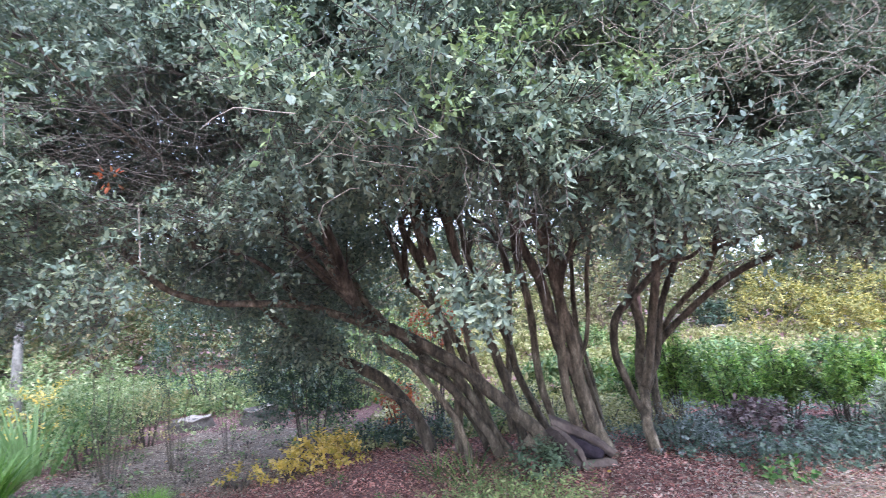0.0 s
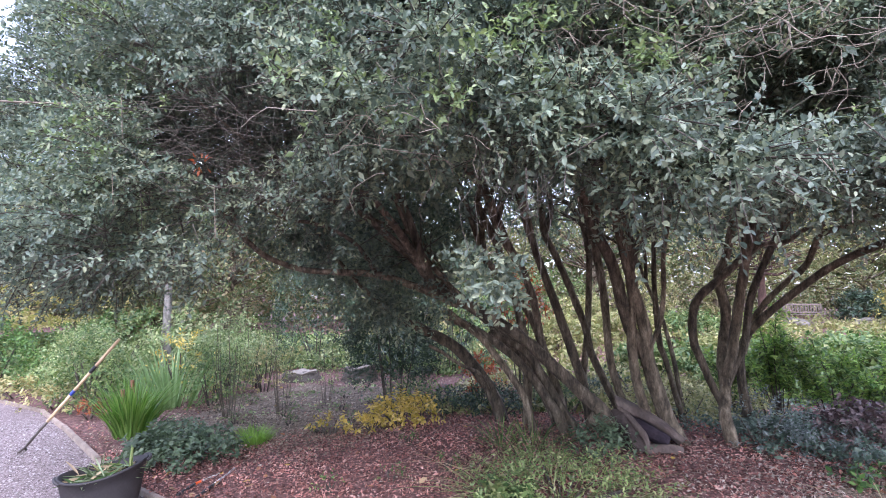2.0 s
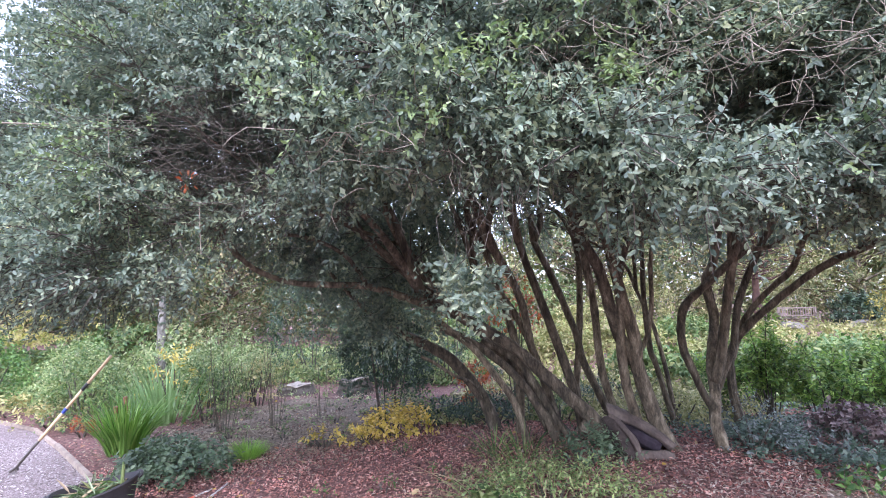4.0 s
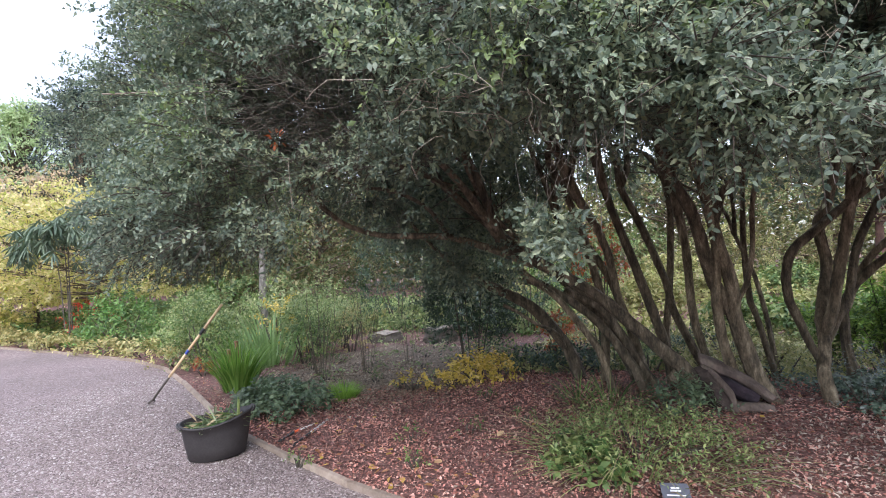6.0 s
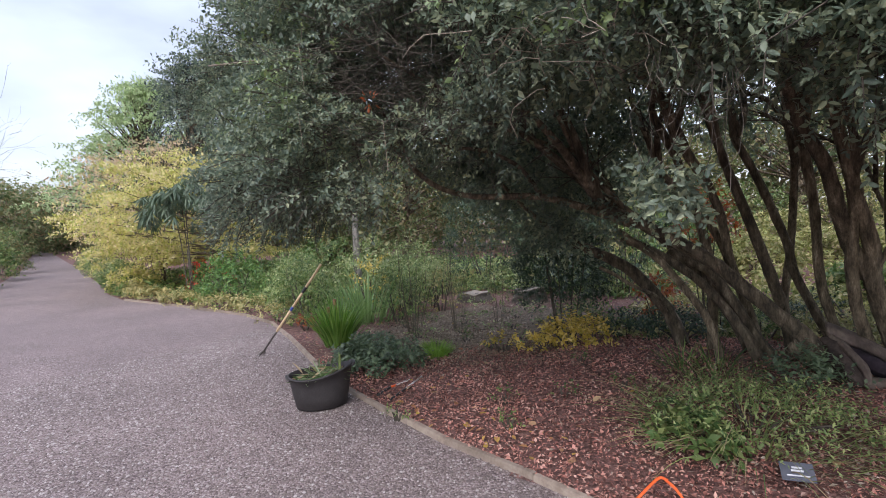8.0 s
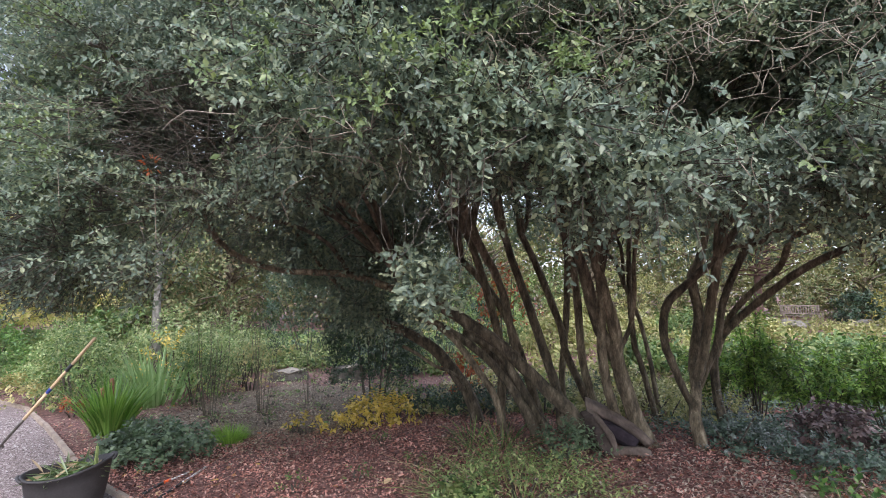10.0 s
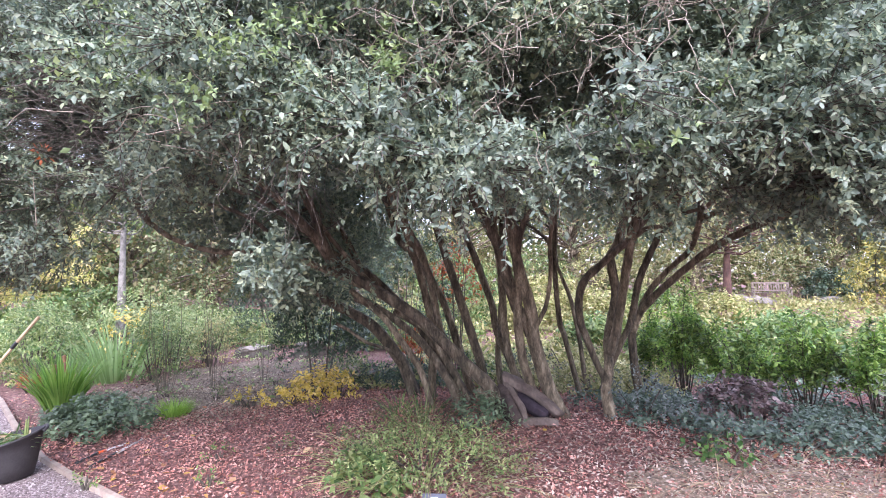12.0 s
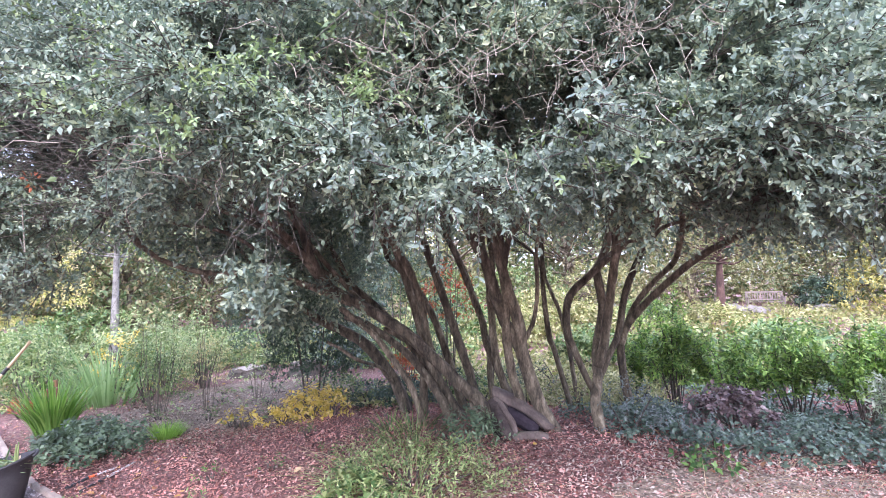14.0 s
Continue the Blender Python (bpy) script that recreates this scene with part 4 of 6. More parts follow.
def chips():
    bed = EDGE[1:9] + [(-5.2, 7.5), (-1, 8.5), (5, 7.5), (6, 2.6)]
    p = scatter(230000, (-5.2, 1.6), (6, 8.4), lambda q: inside(q, bed))
    near = RNG.uniform(0, 1, len(p)) < np.clip(1.25 - (p[:, 1] - 3) / 5, 0.25, 1)
    far_side = (p[:, 0] < -1.3) & (p[:, 1] > 4.75 + 0.45 * (p[:, 0] + 2.4) + 0.25 * np.sin(p[:, 0] * 5))
    p = p[near & (~far_side | (RNG.uniform(0, 1, len(p)) < 0.15))]
    b = np.column_stack([p, height(p[:, 0], p[:, 1]) + RNG.uniform(-0.002, 0.032, len(p))])
    w = random_ways(len(p)) * np.array([1, 1, 0.45])
    ln = RNG.uniform(0.009, 0.028, len(p)) * RNG.choice([1, 1, 1, 1.5], len(p))
    return tagged(leaves("bark_chips", b, w, np.array([0, 0, 1.0]) + RNG.normal(0, 0.35, b.shape), ln, ln * RNG.uniform(0.35, 0.7, len(p)), CHIP, None,
                         "red-brown bark chip mulch on the bed", PLAIN, 0.5, 0.02), category="mulch", kind="stuff")


def stones():
    p = scatter(45000, (-6, 0.6), (1.4, 4.9), lambda q: inside(q, PATH_EDGE))
    q = random_ways(len(p))
    r = RNG.uniform(0.005, 0.012, len(p))
    form = np.array([(1, 0, 0), (-0.2, 1, 0), (-1, 0.1, 0), (0.1, -1, 0), (0.1, 0.1, 0.8)])
    a = RNG.uniform(0, 6.28, len(p))
    rot = np.stack([np.stack([np.cos(a), -np.sin(a)], 1), np.stack([np.sin(a), np.cos(a)], 1)], 1)
    xy = np.einsum("nij,kj->nki", rot, form[:, :2]) * r[:, None, None] * RNG.uniform(0.7, 1.3, (len(p), 1, 2))
    v = np.concatenate([p[:, None] + xy, (form[None, :, 2:] * r[:, None, None] + RNG.uniform(-0.002, 0.003, (len(p), 1, 1)))], 2)
    lo = (np.arange(len(p))[:, None] * 5 + np.array([0, 1, 4, 1, 2, 4, 2, 3, 4, 3, 0, 4])[None]).ravel()
    return tagged(arrays("gravel_stones", v.reshape(-1, 3), lo, np.full(4 * len(p), 3), STONE), "loose pinkish-grey gravel stones", "gravel", kind="stuff")


def litter():
    p = scatter(300, (-5, 2.3), (6, 8), lambda q: ~inside(q, PATH_EDGE))
    strip = np.array(EDGE[1:9])
    t = RNG.uniform(2, 6, 50)
    i = t.astype(int)
    e = strip[i] + (strip[i + 1] - strip[i]) * (t - i)[:, None] + np.column_stack([RNG.uniform(-0.1, 0.3, 50), RNG.uniform(0.05, 0.5, 50)])
    p = np.concatenate([p, e])
    b = np.column_stack([p, height(p[:, 0], p[:, 1]) + 0.018])
    ln = RNG.uniform(0.03, 0.075, len(p))
    return tagged(leaves("fallen_leaves", b, random_ways(len(p)) * np.array([1, 1, 0.25]), np.array([0, 0, 1.0]) + RNG.normal(0, 0.3, b.shape), ln, ln * 0.7, LITTER, None,
                         "yellow and russet fallen leaves on the mulch"), category="leaf litter", kind="stuff")


def dry_litter(pale):
    spots = ((3.3, 3.7, 1.1, 0.5, 11000), (2.3, 4.0, 0.7, 0.35, 1500), (1.9, 3.4, 1.2, 0.5, 3500)) if pale else ((-3.0, 6.1, 0.8, 0.9, 17000), (-3.6, 5.3, 0.6, 0.6, 8000), (-2.8, 7.6, 1.1, 0.9, 10000), (-2.2, 5.2, 0.6, 0.5, 6000), (-2.6, 4.5, 0.6, 0.3, 2500))
    p = np.concatenate([np.column_stack([RNG.normal(x, a, n), RNG.normal(y, b, n)]) for x, y, a, b, n in spots])
    p = p[~inside(p, PATH_EDGE)]
    b = np.column_stack([p, height(p[:, 0], p[:, 1]) + RNG.uniform(0.004, 0.03, len(p))])
    ln = RNG.uniform(0.012, 0.042, len(p))
    return tagged(leaves("dry_litter", b, random_ways(len(p)) * np.array([1, 1, 0.3]), np.array([0, 0, 1.0]) + RNG.normal(0, 0.4, b.shape), ln, ln * RNG.uniform(0.15, 0.55, len(p)), DRY_LITTER if pale else BROWN_LITTER, None,
                         "pale tan dry leaf and straw litter on the bed" if pale else "grey-brown leaf litter and chips behind the mulch", PLAIN), category="leaf litter", kind="stuff")


chips()
stones()
litter()
dry_litter(True)
dry_litter(False)


# Tools and the tub on the path ----------------------------------------------
def garden_tub(x, y):
    ob = empty("garden_tub", (x, y, 0), "dark grey flexible rubber garden tub filled with green clippings", "tub")
    n = lambda r, z: (r, z)
    bm = lathe([n(0.175, 0.004), n(0.195, 0.012), n(0.215, 0.10), n(0.232, 0.19), n(0.243, 0.255), n(0.254, 0.26), n(0.254, 0.272), n(0.240, 0.274), n(0.226, 0.19), n(0.206, 0.10), n(0.185, 0.03)], 48)
    for v in bm.verts:
        a = math.atan2(v.co.y, v.co.x)
        up = max(0, v.co.z - 0.05) / 0.22
        v.co.z += up * (0.024 * math.cos(a - 0.9) + 0.014 * math.cos(2 * (a - 0.6)))
        q = Matrix.Rotation(-0.95, 3, "Z") @ v.co
        v.co = Matrix.Rotation(0.95, 3, "Z") @ Vector((q.x * 1.06, q.y * 0.72, q.z * 1.12))
        v.co += Vector((x, y, 0))
    part("tub_body", bm, RUBBER, ob, smooth=True)
    for s in (0.9, 0.9 + math.pi):
        c = Vector((x + 0.25 * math.cos(s), y + 0.25 * math.sin(s), 0.325 if s < 2 else 0.265))
        t = Vector((-math.sin(s), math.cos(s), 0))
        o = Vector((math.cos(s), math.sin(s), 0))
        part("tub_handle", tube([c - t * 0.07, c - t * 0.055 + o * 0.02 + Vector((0, 0, 0.015)), c + o * 0.028 + Vector((0, 0, 0.02)), c + t * 0.055 + o * 0.02 + Vector((0, 0, 0.015)), c + t * 0.07], 0.010, 0.010, 8, 4), RUBBER, ob, smooth=True)
    cl = empty("clippings", (x, y, 0.2), "pile of cut green strap leaves in the tub", "clippings", kind="stuff")
    m = 170
    a, r = RNG.uniform(0, 6.28, m), np.sqrt(RNG.uniform(0, 1, m))
    u, w = 0.19 * r * np.cos(a), 0.12 * r * np.sin(a)
    p = np.column_stack([x + u * 0.58 - w * 0.81, y + u * 0.81 + w * 0.58, RNG.uniform(0.235, 0.285, m) + 0.10 * u])
    way = unit(np.column_stack([-np.cos(a) * 0.4, -np.sin(a) * 0.4, 0.08 + 0 * a]) + RNG.normal(0, 0.45, (m, 3)) * np.array([1, 1, 0.3]))
    for nm, sel, mat, wd in (("cut_strap_leaf", slice(0, 110), CUT_LEAF, 0.014), ("cut_leaf", slice(110, 130), MID_LEAF, 0.028), ("dry_cut_leaf", slice(130, 170), STRAW, 0.022)):
        n = len(p[sel])
        leaves(nm, p[sel], way[sel], np.array([0, 0, 1.0]) + RNG.normal(0, 0.4, (n, 3)), RNG.uniform(0.08, 0.2, n), wd, mat, cl, droop=0.1)
    for sx, sy in ((0.12, 0.10), (0.15, 0.06), (0.08, 0.13)):
        way = Vector((0.25 * sx, 0.3 * sy, 1)).normalized()
        s = Vector((x + sx, y + sy, 0.2))
        bm = tube([s, s + way * 0.12, s + way * RNG.uniform(0.2, 0.26)], 0.012, 0.004, 6, 3)
        part("cut_stalk", bm, MID_LEAF, cl)
    return ob


def long_tool(foot, top):
    ob = empty("rake", foot, "long-handled rake with taped wooden shaft leaning over the path", "rake")
    a, b = Vector(foot), Vector(top)
    at = lambda f: a + (b - a) * f
    for f0, f1, mat, r, nm in ((0.06, 0.26, STEEL, 0.0125, "ferrule"), (0.26, 0.50, HANDLE, 0.0145, "shaft"), (0.50, 0.54, BLUE_TAPE, 0.016, "tape"), (0.54, 0.70, HANDLE, 0.0145, "shaft"),
                               (0.70, 0.76, BLACK_TAPE, 0.017, "tape"), (0.76, 1.0, HANDLE, 0.0145, "shaft")):
        part(nm, tube([at(f0), at((f0 + f1) / 2), at(f1)], r, r, 10, 2), mat, ob, smooth=True)
    d = (b - a).normalized()
    s = d.cross(Vector((0, 0, 1))).normalized()
    head = part("rake_head", tube([a - s * 0.05, a + d * 0.03, a + s * 0.05], 0.012, 0.012, 8, 3), STEEL, ob, smooth=True)
    part("neck", tube([a + d * 0.02, a + d * 0.05, at(0.07)], 0.010, 0.012, 8, 3), STEEL, ob, smooth=True)
    for k in range(5):
        q = a + s * (k - 2) * 0.022
        part("tine", tube([q, q - Vector((0, 0, 0.02)) - d * 0.01, q - Vector((0, 0, 0.035))], 0.004, 0.002, 6, 2), STEEL, head)
    return ob


def loppers():
    ob = empty("loppers", (-2.35, 3.5, 0.01), "long-handled loppers with dark grips and an orange band on the mulch", "loppers")
    for pts, band in ((((-2.40, 3.25, 0.03), (-2.42, 3.46, 0.035), (-2.40, 3.72, 0.03)), ORANGE), (((-2.23, 3.22, 0.03), (-2.27, 3.49, 0.035), (-2.36, 3.88, 0.03)), WHITE)):
        a, b, c = (Vector(p) for p in pts)
        rod = part("handle_rod", tube([b, (b + c) / 2, c], 0.008, 0.008, 8, 3), WHITE, ob, smooth=True)
        part("grip", tube([a, (a + b) / 2, b], 0.011, 0.012, 10, 3), BLACK_TAPE, rod, "black rubber grip", smooth=True)
        part("band", tube([b, b + (c - b) * 0.14, b + (c - b) * 0.28], 0.0115, 0.0115, 10, 2), band, rod, "orange plastic band" if band is ORANGE else "", smooth=True)
    part("blade_shaft", tube([(-2.36, 3.86, 0.03), (-2.40, 4.0, 0.03), (-2.44, 4.2, 0.025)], 0.010, 0.007, 8, 3), BROWN_PAINT, ob, "rusty brown shaft", smooth=True)
    return ob


def stuck_handle(at, tilt, ln=0.62):
    x, y = at
    ob = empty("tool_handle", (x, y, 0), "brown wooden tool handle standing among leaves", "tool handle", "tools stuck in the bed")
    d = Vector(tilt).normalized()
    a = Vector((x, y, float(height(x, y)) - 0.02))
    part("shaft", tube([a, a + d * ln * 0.5, a + d * (ln - 0.09)], 0.014, 0.014, 8, 3), BROWN_PAINT, ob, smooth=True)
    part("grip", tube([a + d * (ln - 0.08), a + d * (ln - 0.05), a + d * ln], 0.018, 0.020, 8, 3), RED_PAINT, ob, smooth=True)
    return ob


RED_PAINT = rough_material("faded_red_grip", [(0.22, 0.10, 0.05), (0.32, 0.16, 0.09)], 12, 0.6, 0.1)


def plant_label(x, y, turn):
    z = float(height(x, y))
    ob = empty("plant_label", (x, y, z), "small dark slate-blue plant label with pale lines on a stake", "plant label")
    m = pose(x, y, z + 0.075, -52, 0, turn)
    plate = box((0.15, 0.006, 0.10), bevel=0.002)
    plate.transform(m)
    plate = part("plate", plate, SLATE, ob)
    for w, h, dx, dz in ((0.045, 0.010, 0.0, 0.020), (0.055, 0.010, 0.0, 0.004), (0.10, 0.007, 0.0, -0.022)):
        b = box((w, 0.002, h), (dx, -0.0042, dz))
        b.transform(m)
        part("text_bar", b, PRINT, plate, "pale bar of unreadable writing")
    part("stake", tube([(x, y + 0.01, z - 0.03), (x, y + 0.01, z + 0.03), (x, y + 0.004, z + 0.07)], 0.006, 0.006, 8, 3), STEEL, ob)
    return ob


def orange_tool(x, y):
    z = float(height(x, y)) + 0.02
    ob = empty("orange_hand_tool", (x, y, z), "hand tool with bent orange plastic handles on the bed edge", "hand tool")
    part("handle", tube([(x - 0.10, y - 0.12, z + 0.005), (x - 0.05, y - 0.04, z + 0.05), (x - 0.01, y + 0.03, z + 0.075), (x + 0.03, y + 0.03, z + 0.07)], 0.0075, 0.0075, 10, 5), ORANGE, ob, smooth=True)
    part("handle", tube([(x + 0.02, y + 0.03, z + 0.07), (x + 0.07, y + 0.0, z + 0.05), (x + 0.13, y - 0.05, z + 0.005)], 0.0075, 0.007, 10, 5), ORANGE, ob, smooth=True)
    return ob


garden_tub(-2.72, 2.92)
long_tool((-4.62, 3.83, 0.035), (-3.75, 4.00, 1.08))
loppers()
stuck_handle((-4.28, 4.82), (-0.05, -0.12, 1), 0.58)
stuck_handle((-4.38, 4.74), (0.02, -0.1, 1), 0.48)
plant_label(0.55, 2.98, 12)
orange_tool(-0.04, 2.62)


# Logs and stumps --------------------------------------------------------------
def hollow_log(x, y):
    """Two curved slabs of a split log leaning together over a solid near-black filling for the hollow; x, y is its near
    foot.
    """
    z = float(height(x, y))
    ob = empty("hollow_log", (x, y, z), "split hollow log with dark inside leaning at the tree foot", "log")

    def slab(nm, pts, r, flat, turn, seed, mat):
        bm = tube(pts, r, r * 0.8, 22, 9, 0.30, 0.0, seed)
        c = sum((v.co for v in bm.verts), Vector()) / len(bm.verts)
        m = Matrix.Translation(c) @ Matrix.Rotation(radians(turn), 4, "Y") @ Matrix.Diagonal((1, 1, flat, 1)) @ Matrix.Rotation(radians(-turn), 4, "Y") @ Matrix.Translation(-c)
        bm.transform(m)
        part(nm, bm, mat, ob, smooth=True)

    slab("bark_slab", [(x - 0.13, y + 0.16, z + 0.25), (x - 0.07, y + 0.05, z + 0.15), (x - 0.01, y - 0.03, z + 0.05), (x + 0.04, y - 0.08, z - 0.05)], 0.088, 0.85, -35, 2, ROTTEN)
    slab("split_edge", [(x - 0.10, y + 0.12, z + 0.285), (x - 0.02, y + 0.0, z + 0.21), (x + 0.05, y - 0.07, z + 0.12), (x + 0.09, y - 0.10, z + 0.0)], 0.030, 0.9, 0, 17, CUT_BARK)
    slab("bark_slab", [(x - 0.13, y + 0.20, z + 0.27), (x + 0.05, y + 0.16, z + 0.24), (x + 0.22, y + 0.10, z + 0.17), (x + 0.36, y + 0.03, z + 0.06)], 0.105, 0.45, 32, 7, CUT_BARK)
    slab("log_foot", [(x + 0.06, y - 0.08, z + 0.0), (x + 0.19, y - 0.09, z + 0.025), (x + 0.33, y - 0.04, z + 0.0)], 0.052, 0.8, 0, 11, CUT_BARK)
    # solid lump filling the hollow; the shade inside is its near-black colour
    slab("hollow", [(x - 0.06, y + 0.14, z + 0.17), (x + 0.08, y + 0.07, z + 0.12), (x + 0.26, y + 0.02, z + 0.05)], 0.085, 0.8, 25, 5, HOLLOW_SHADE)
    return ob


def stump(x, y, r, h, seed):
    z = float(height(x, y))
    ob = empty("tree_stump", (x, y, z), "low sawn tree stump with pale cut top", "stump", "sawn stumps")
    part("stump_body", tube([(x, y, z - 0.05), (x, y, z + h * 0.5), (x, y, z + h)], r * 1.05, r * 0.95, 18, 3, 0.1, 0.25, seed), TWIG, ob)
    bm = lathe([(r * 0.93, -0.02), (r * 0.97, 0.004), (r * 0.90, 0.016), (r * 0.55, 0.020), (r * 0.2, 0.012)], 30)
    for v in bm.verts:
        a = math.atan2(v.co.y, v.co.x)
        v.co *= 1 + 0.16 * noise.noise(Vector((2 * math.cos(a), 2 * math.sin(a), seed * 3.1)))
        v.co.z += 0.05 * noise.noise(v.co * 5 + Vector((seed, 0, 0))) + v.co.x * 0.08
    bm.transform(Matrix.Translation((x, y, z + h)))
    part("cut_face", bm, CUT_WOOD, ob)
    return ob


def sawn_stub():
    ob = empty("sawn_branch_stub", (0.75, 4.42, 0.25), "sawn branch stub with a pale cut end at the tree foot", "branch stub")
    part("stub_body", tube([(0.60, 4.47, 0.48), (0.66, 4.45, 0.44), (0.75, 4.42, 0.41)], 0.075, 0.066, 14, 4, 0.08), BARK, ob, smooth=True)
    bm = bmesh.new()
    bmesh.ops.create_circle(bm, cap_ends=True, segments=20, radius=0.058)
    bm.transform(Matrix.Translation((0.754, 4.417, 0.408)) @ Vector((0.09, -0.04, -0.05)).to_track_quat("Z", "Y").to_matrix().to_4x4())
    part("cut_face", bm, CUT_WOOD, ob)
    return ob


hollow_log(0.93, 4.33)
stump(-4.20, 8.35, 0.30, 0.13, 1)
stump(-3.15, 8.55, 0.27, 0.22, 2)
sawn_stub()


COVER_LEAF = leaf_material("ground_cover_leaf", [(0.060, 0.095, 0.052), (0.105, 0.15, 0.080), (0.17, 0.22, 0.125)], 0.5, 0.25, blotch=0.4)

# Plants of the bed --------------------------------------------------------------
blades("sedge_clump", "bright green clump of strap leaves by the path", (-4.14, 4.60), 310, 0.72, 0.018, SEDGE_LEAF, 0.16, 0.33, 0.30, "perennial")
blades("iris_clump", "pale green sword leaves behind the sedge", (-4.85, 6.0), 80, 0.92, 0.036, IRIS_LEAF, 0.38, 0.36, 0.2, "perennial", "sword-leaved clumps")
blades("iris_clump", "pale green sword leaves behind the sedge", (-5.7, 6.6), 310, 0.5, 0.02, IRIS_LEAF, 0.25, 0.35, 0.15, "perennial", "sword-leaved clumps")
blades("green_tuft", "small bright green feathery tuft in the mulch", (-2.60, 4.52), 520, 0.21, 0.006, FRESH_BLADE, 0.11, 0.55, 0.25, "perennial")
for x, y, r, h, n in ((-3.35, 4.25, 0.34, 0.12, 60), (-2.95, 4.08, 0.36, 0.13, 70), (-2.98, 3.72, 0.30, 0.09, 45), (-2.65, 4.1, 0.24, 0.08, 30), (-3.55, 4.62, 0.26, 0.10, 36), (-3.05, 4.5, 0.25, 0.08, 28)):
    shrub("ground_cover", "low grey-green leafy ground cover by the tub", (x, y), (r, r * 0.75, h), COVER_LEAF, n, 8, 0.055, 0.62, 0.14, 4, low=-0.05, group="ground cover by the tub")
shrub("ground_cover", "low dark green leafy ground cover by the edging", (-3.25, 3.92), (0.28, 0.2, 0.16), COVER_LEAF, 60, 8, 0.07, 0.6, 0.12, 5, low=-0.05)
for x, y, r, h, n in ((-1.36, 5.24, 0.24, 0.24, 62), (-1.60, 5.20, 0.16, 0.16, 26), (-1.12, 5.26, 0.20, 0.22, 44), (-1.55, 4.98, 0.13, 0.08, 12)):
    shrub("yellow_shrub", "low yellow-leaved shrub on the mulch", (x, y), (r, r * 0.75, h), YELLOW_LEAF, n, 8, 0.052, 0.6, 0.14, 5, low=-0.1, group="yellow shrubs")
shrub("yellow_shrub", "small yellow-leaved seedling on the mulch", (-1.95, 4.85), (0.26, 0.18, 0.18), YELLOW_LEAF, 22, 7, 0.05, 0.55, 0.1, 5, low=-0.05)
# dark green leaf whose colour also carries the shade under the crown
shrub("shade_dark_evergreen", "dense dark evergreen shrub with shade-darkened leaves beside the leaning stems", (-1.55, 5.65), (0.58, 0.44, 0.66), DARK_LEAF, 1050, 10, 0.036, 0.5, 0.17, 5, lift=0.34, low=-0.6, stem_r=0.012)
shrub("russet_shrub", "russet autumn shrub behind the stems", (-0.75, 7.0), (0.22, 0.22, 0.45), RED_LEAF, 70, 8, 0.06, 0.5, 0.15, 6, low=-0.4)
shrub("russet_shrub", "russet foliage high behind the stems", (-0.2, 7.4), (0.35, 0.3, 0.7), RED_LEAF, 60, 8, 0.07, 0.5, 0.2, 6, lift=0.9, low=-0.5)


def wand_shrub(x, y, count, h):
    ob = empty("wand_shrub", (x, y, float(height(x, y))), "tall thin bare-stemmed shrub with sparse leaves", "shrub", "bare-stemmed shrubs")
    z = float(height(x, y))
    for _ in range(count):
        a, r, l = RNG.uniform(0, 6.28), RNG.uniform(0.05, 0.2), h * RNG.uniform(0.6, 1.1)
        dx, dy = math.cos(a) * r, math.sin(a) * r
        part("stem", tube([(x + dx * 0.4, y + dy * 0.4, z - 0.03), (x + dx, y + dy, z + l * 0.5), (x + dx * 1.5 + RNG.normal(0, 0.06), y + dy * 1.5, z + l)], 0.0042, 0.0018, 5, 4, ends=False), PALE_TWIG, ob)
    m = 46
    p = np.array((x, y, z)) + np.column_stack([RNG.normal(0, 0.16, (m, 2)), RNG.uniform(0.4, 1.0, m) * h])
    b, lw, up, ln, wd, _ = sprays(p, random_ways(m, 0.4), 6, 0.12, 0.04, 0.45)
    leaves("foliage", b, lw, up, ln, wd, BORDER_LEAF, ob, shape=PLAIN)
    return ob


for q in ((-3.55, 5.45, 14, 1.45), (-3.05, 5.75, 9, 1.3), (-2.75, 6.4, 6, 0.7)):
    wand_shrub(*q)

shrub("russet_seedling", "russet dead-leaved seedling at the path edge", (-5.3, 5.15), (0.25, 0.15, 0.14), RED_LEAF, 24, 7, 0.05, 0.5, 0.1, 4, low=-0.05)

HERB_LEAF = leaf_material("straggling_herb_leaf", [(0.10, 0.16, 0.055), (0.18, 0.25, 0.09), (0.28, 0.34, 0.13), (0.41, 0.44, 0.20)], 0.5, 0.35)
# weeds round the trunk and the big herb clump by the label
shrub("herb_clump", "straggling yellow-green herb clump beside the plant label", (0.35, 3.45), (0.72, 0.42, 0.20), HERB_LEAF, 430, 9, 0.034, 0.36, 0.26, 12, low=-0.05, sag=0.3, category="perennial")
shrub("herb_clump", "leafy pale green perennial at the bed edge", (0.05, 3.2), (0.28, 0.24, 0.14), MID_LEAF, 60, 7, 0.075, 0.5, 0.12, 5, low=-0.05, category="perennial")
blades("grass_tuft", "thin green grass tuft in the mulch", (0.12, 4.3), 90, 0.32, 0.008, MID_LEAF, 0.25, 0.8, 0.6, "grass", "grass tufts")
blades("grass_tuft", "thin green grass tuft in the mulch", (-0.15, 4.45), 70, 0.26, 0.008, MID_LEAF, 0.2, 0.8, 0.6, "grass", "grass tufts")
blades("grass_tuft", "pale green grass growing through the herbs", (0.35, 3.5), 300, 0.38, 0.006, HERB_LEAF, 0.62, 1.0, 0.7, "grass", "grass tufts")
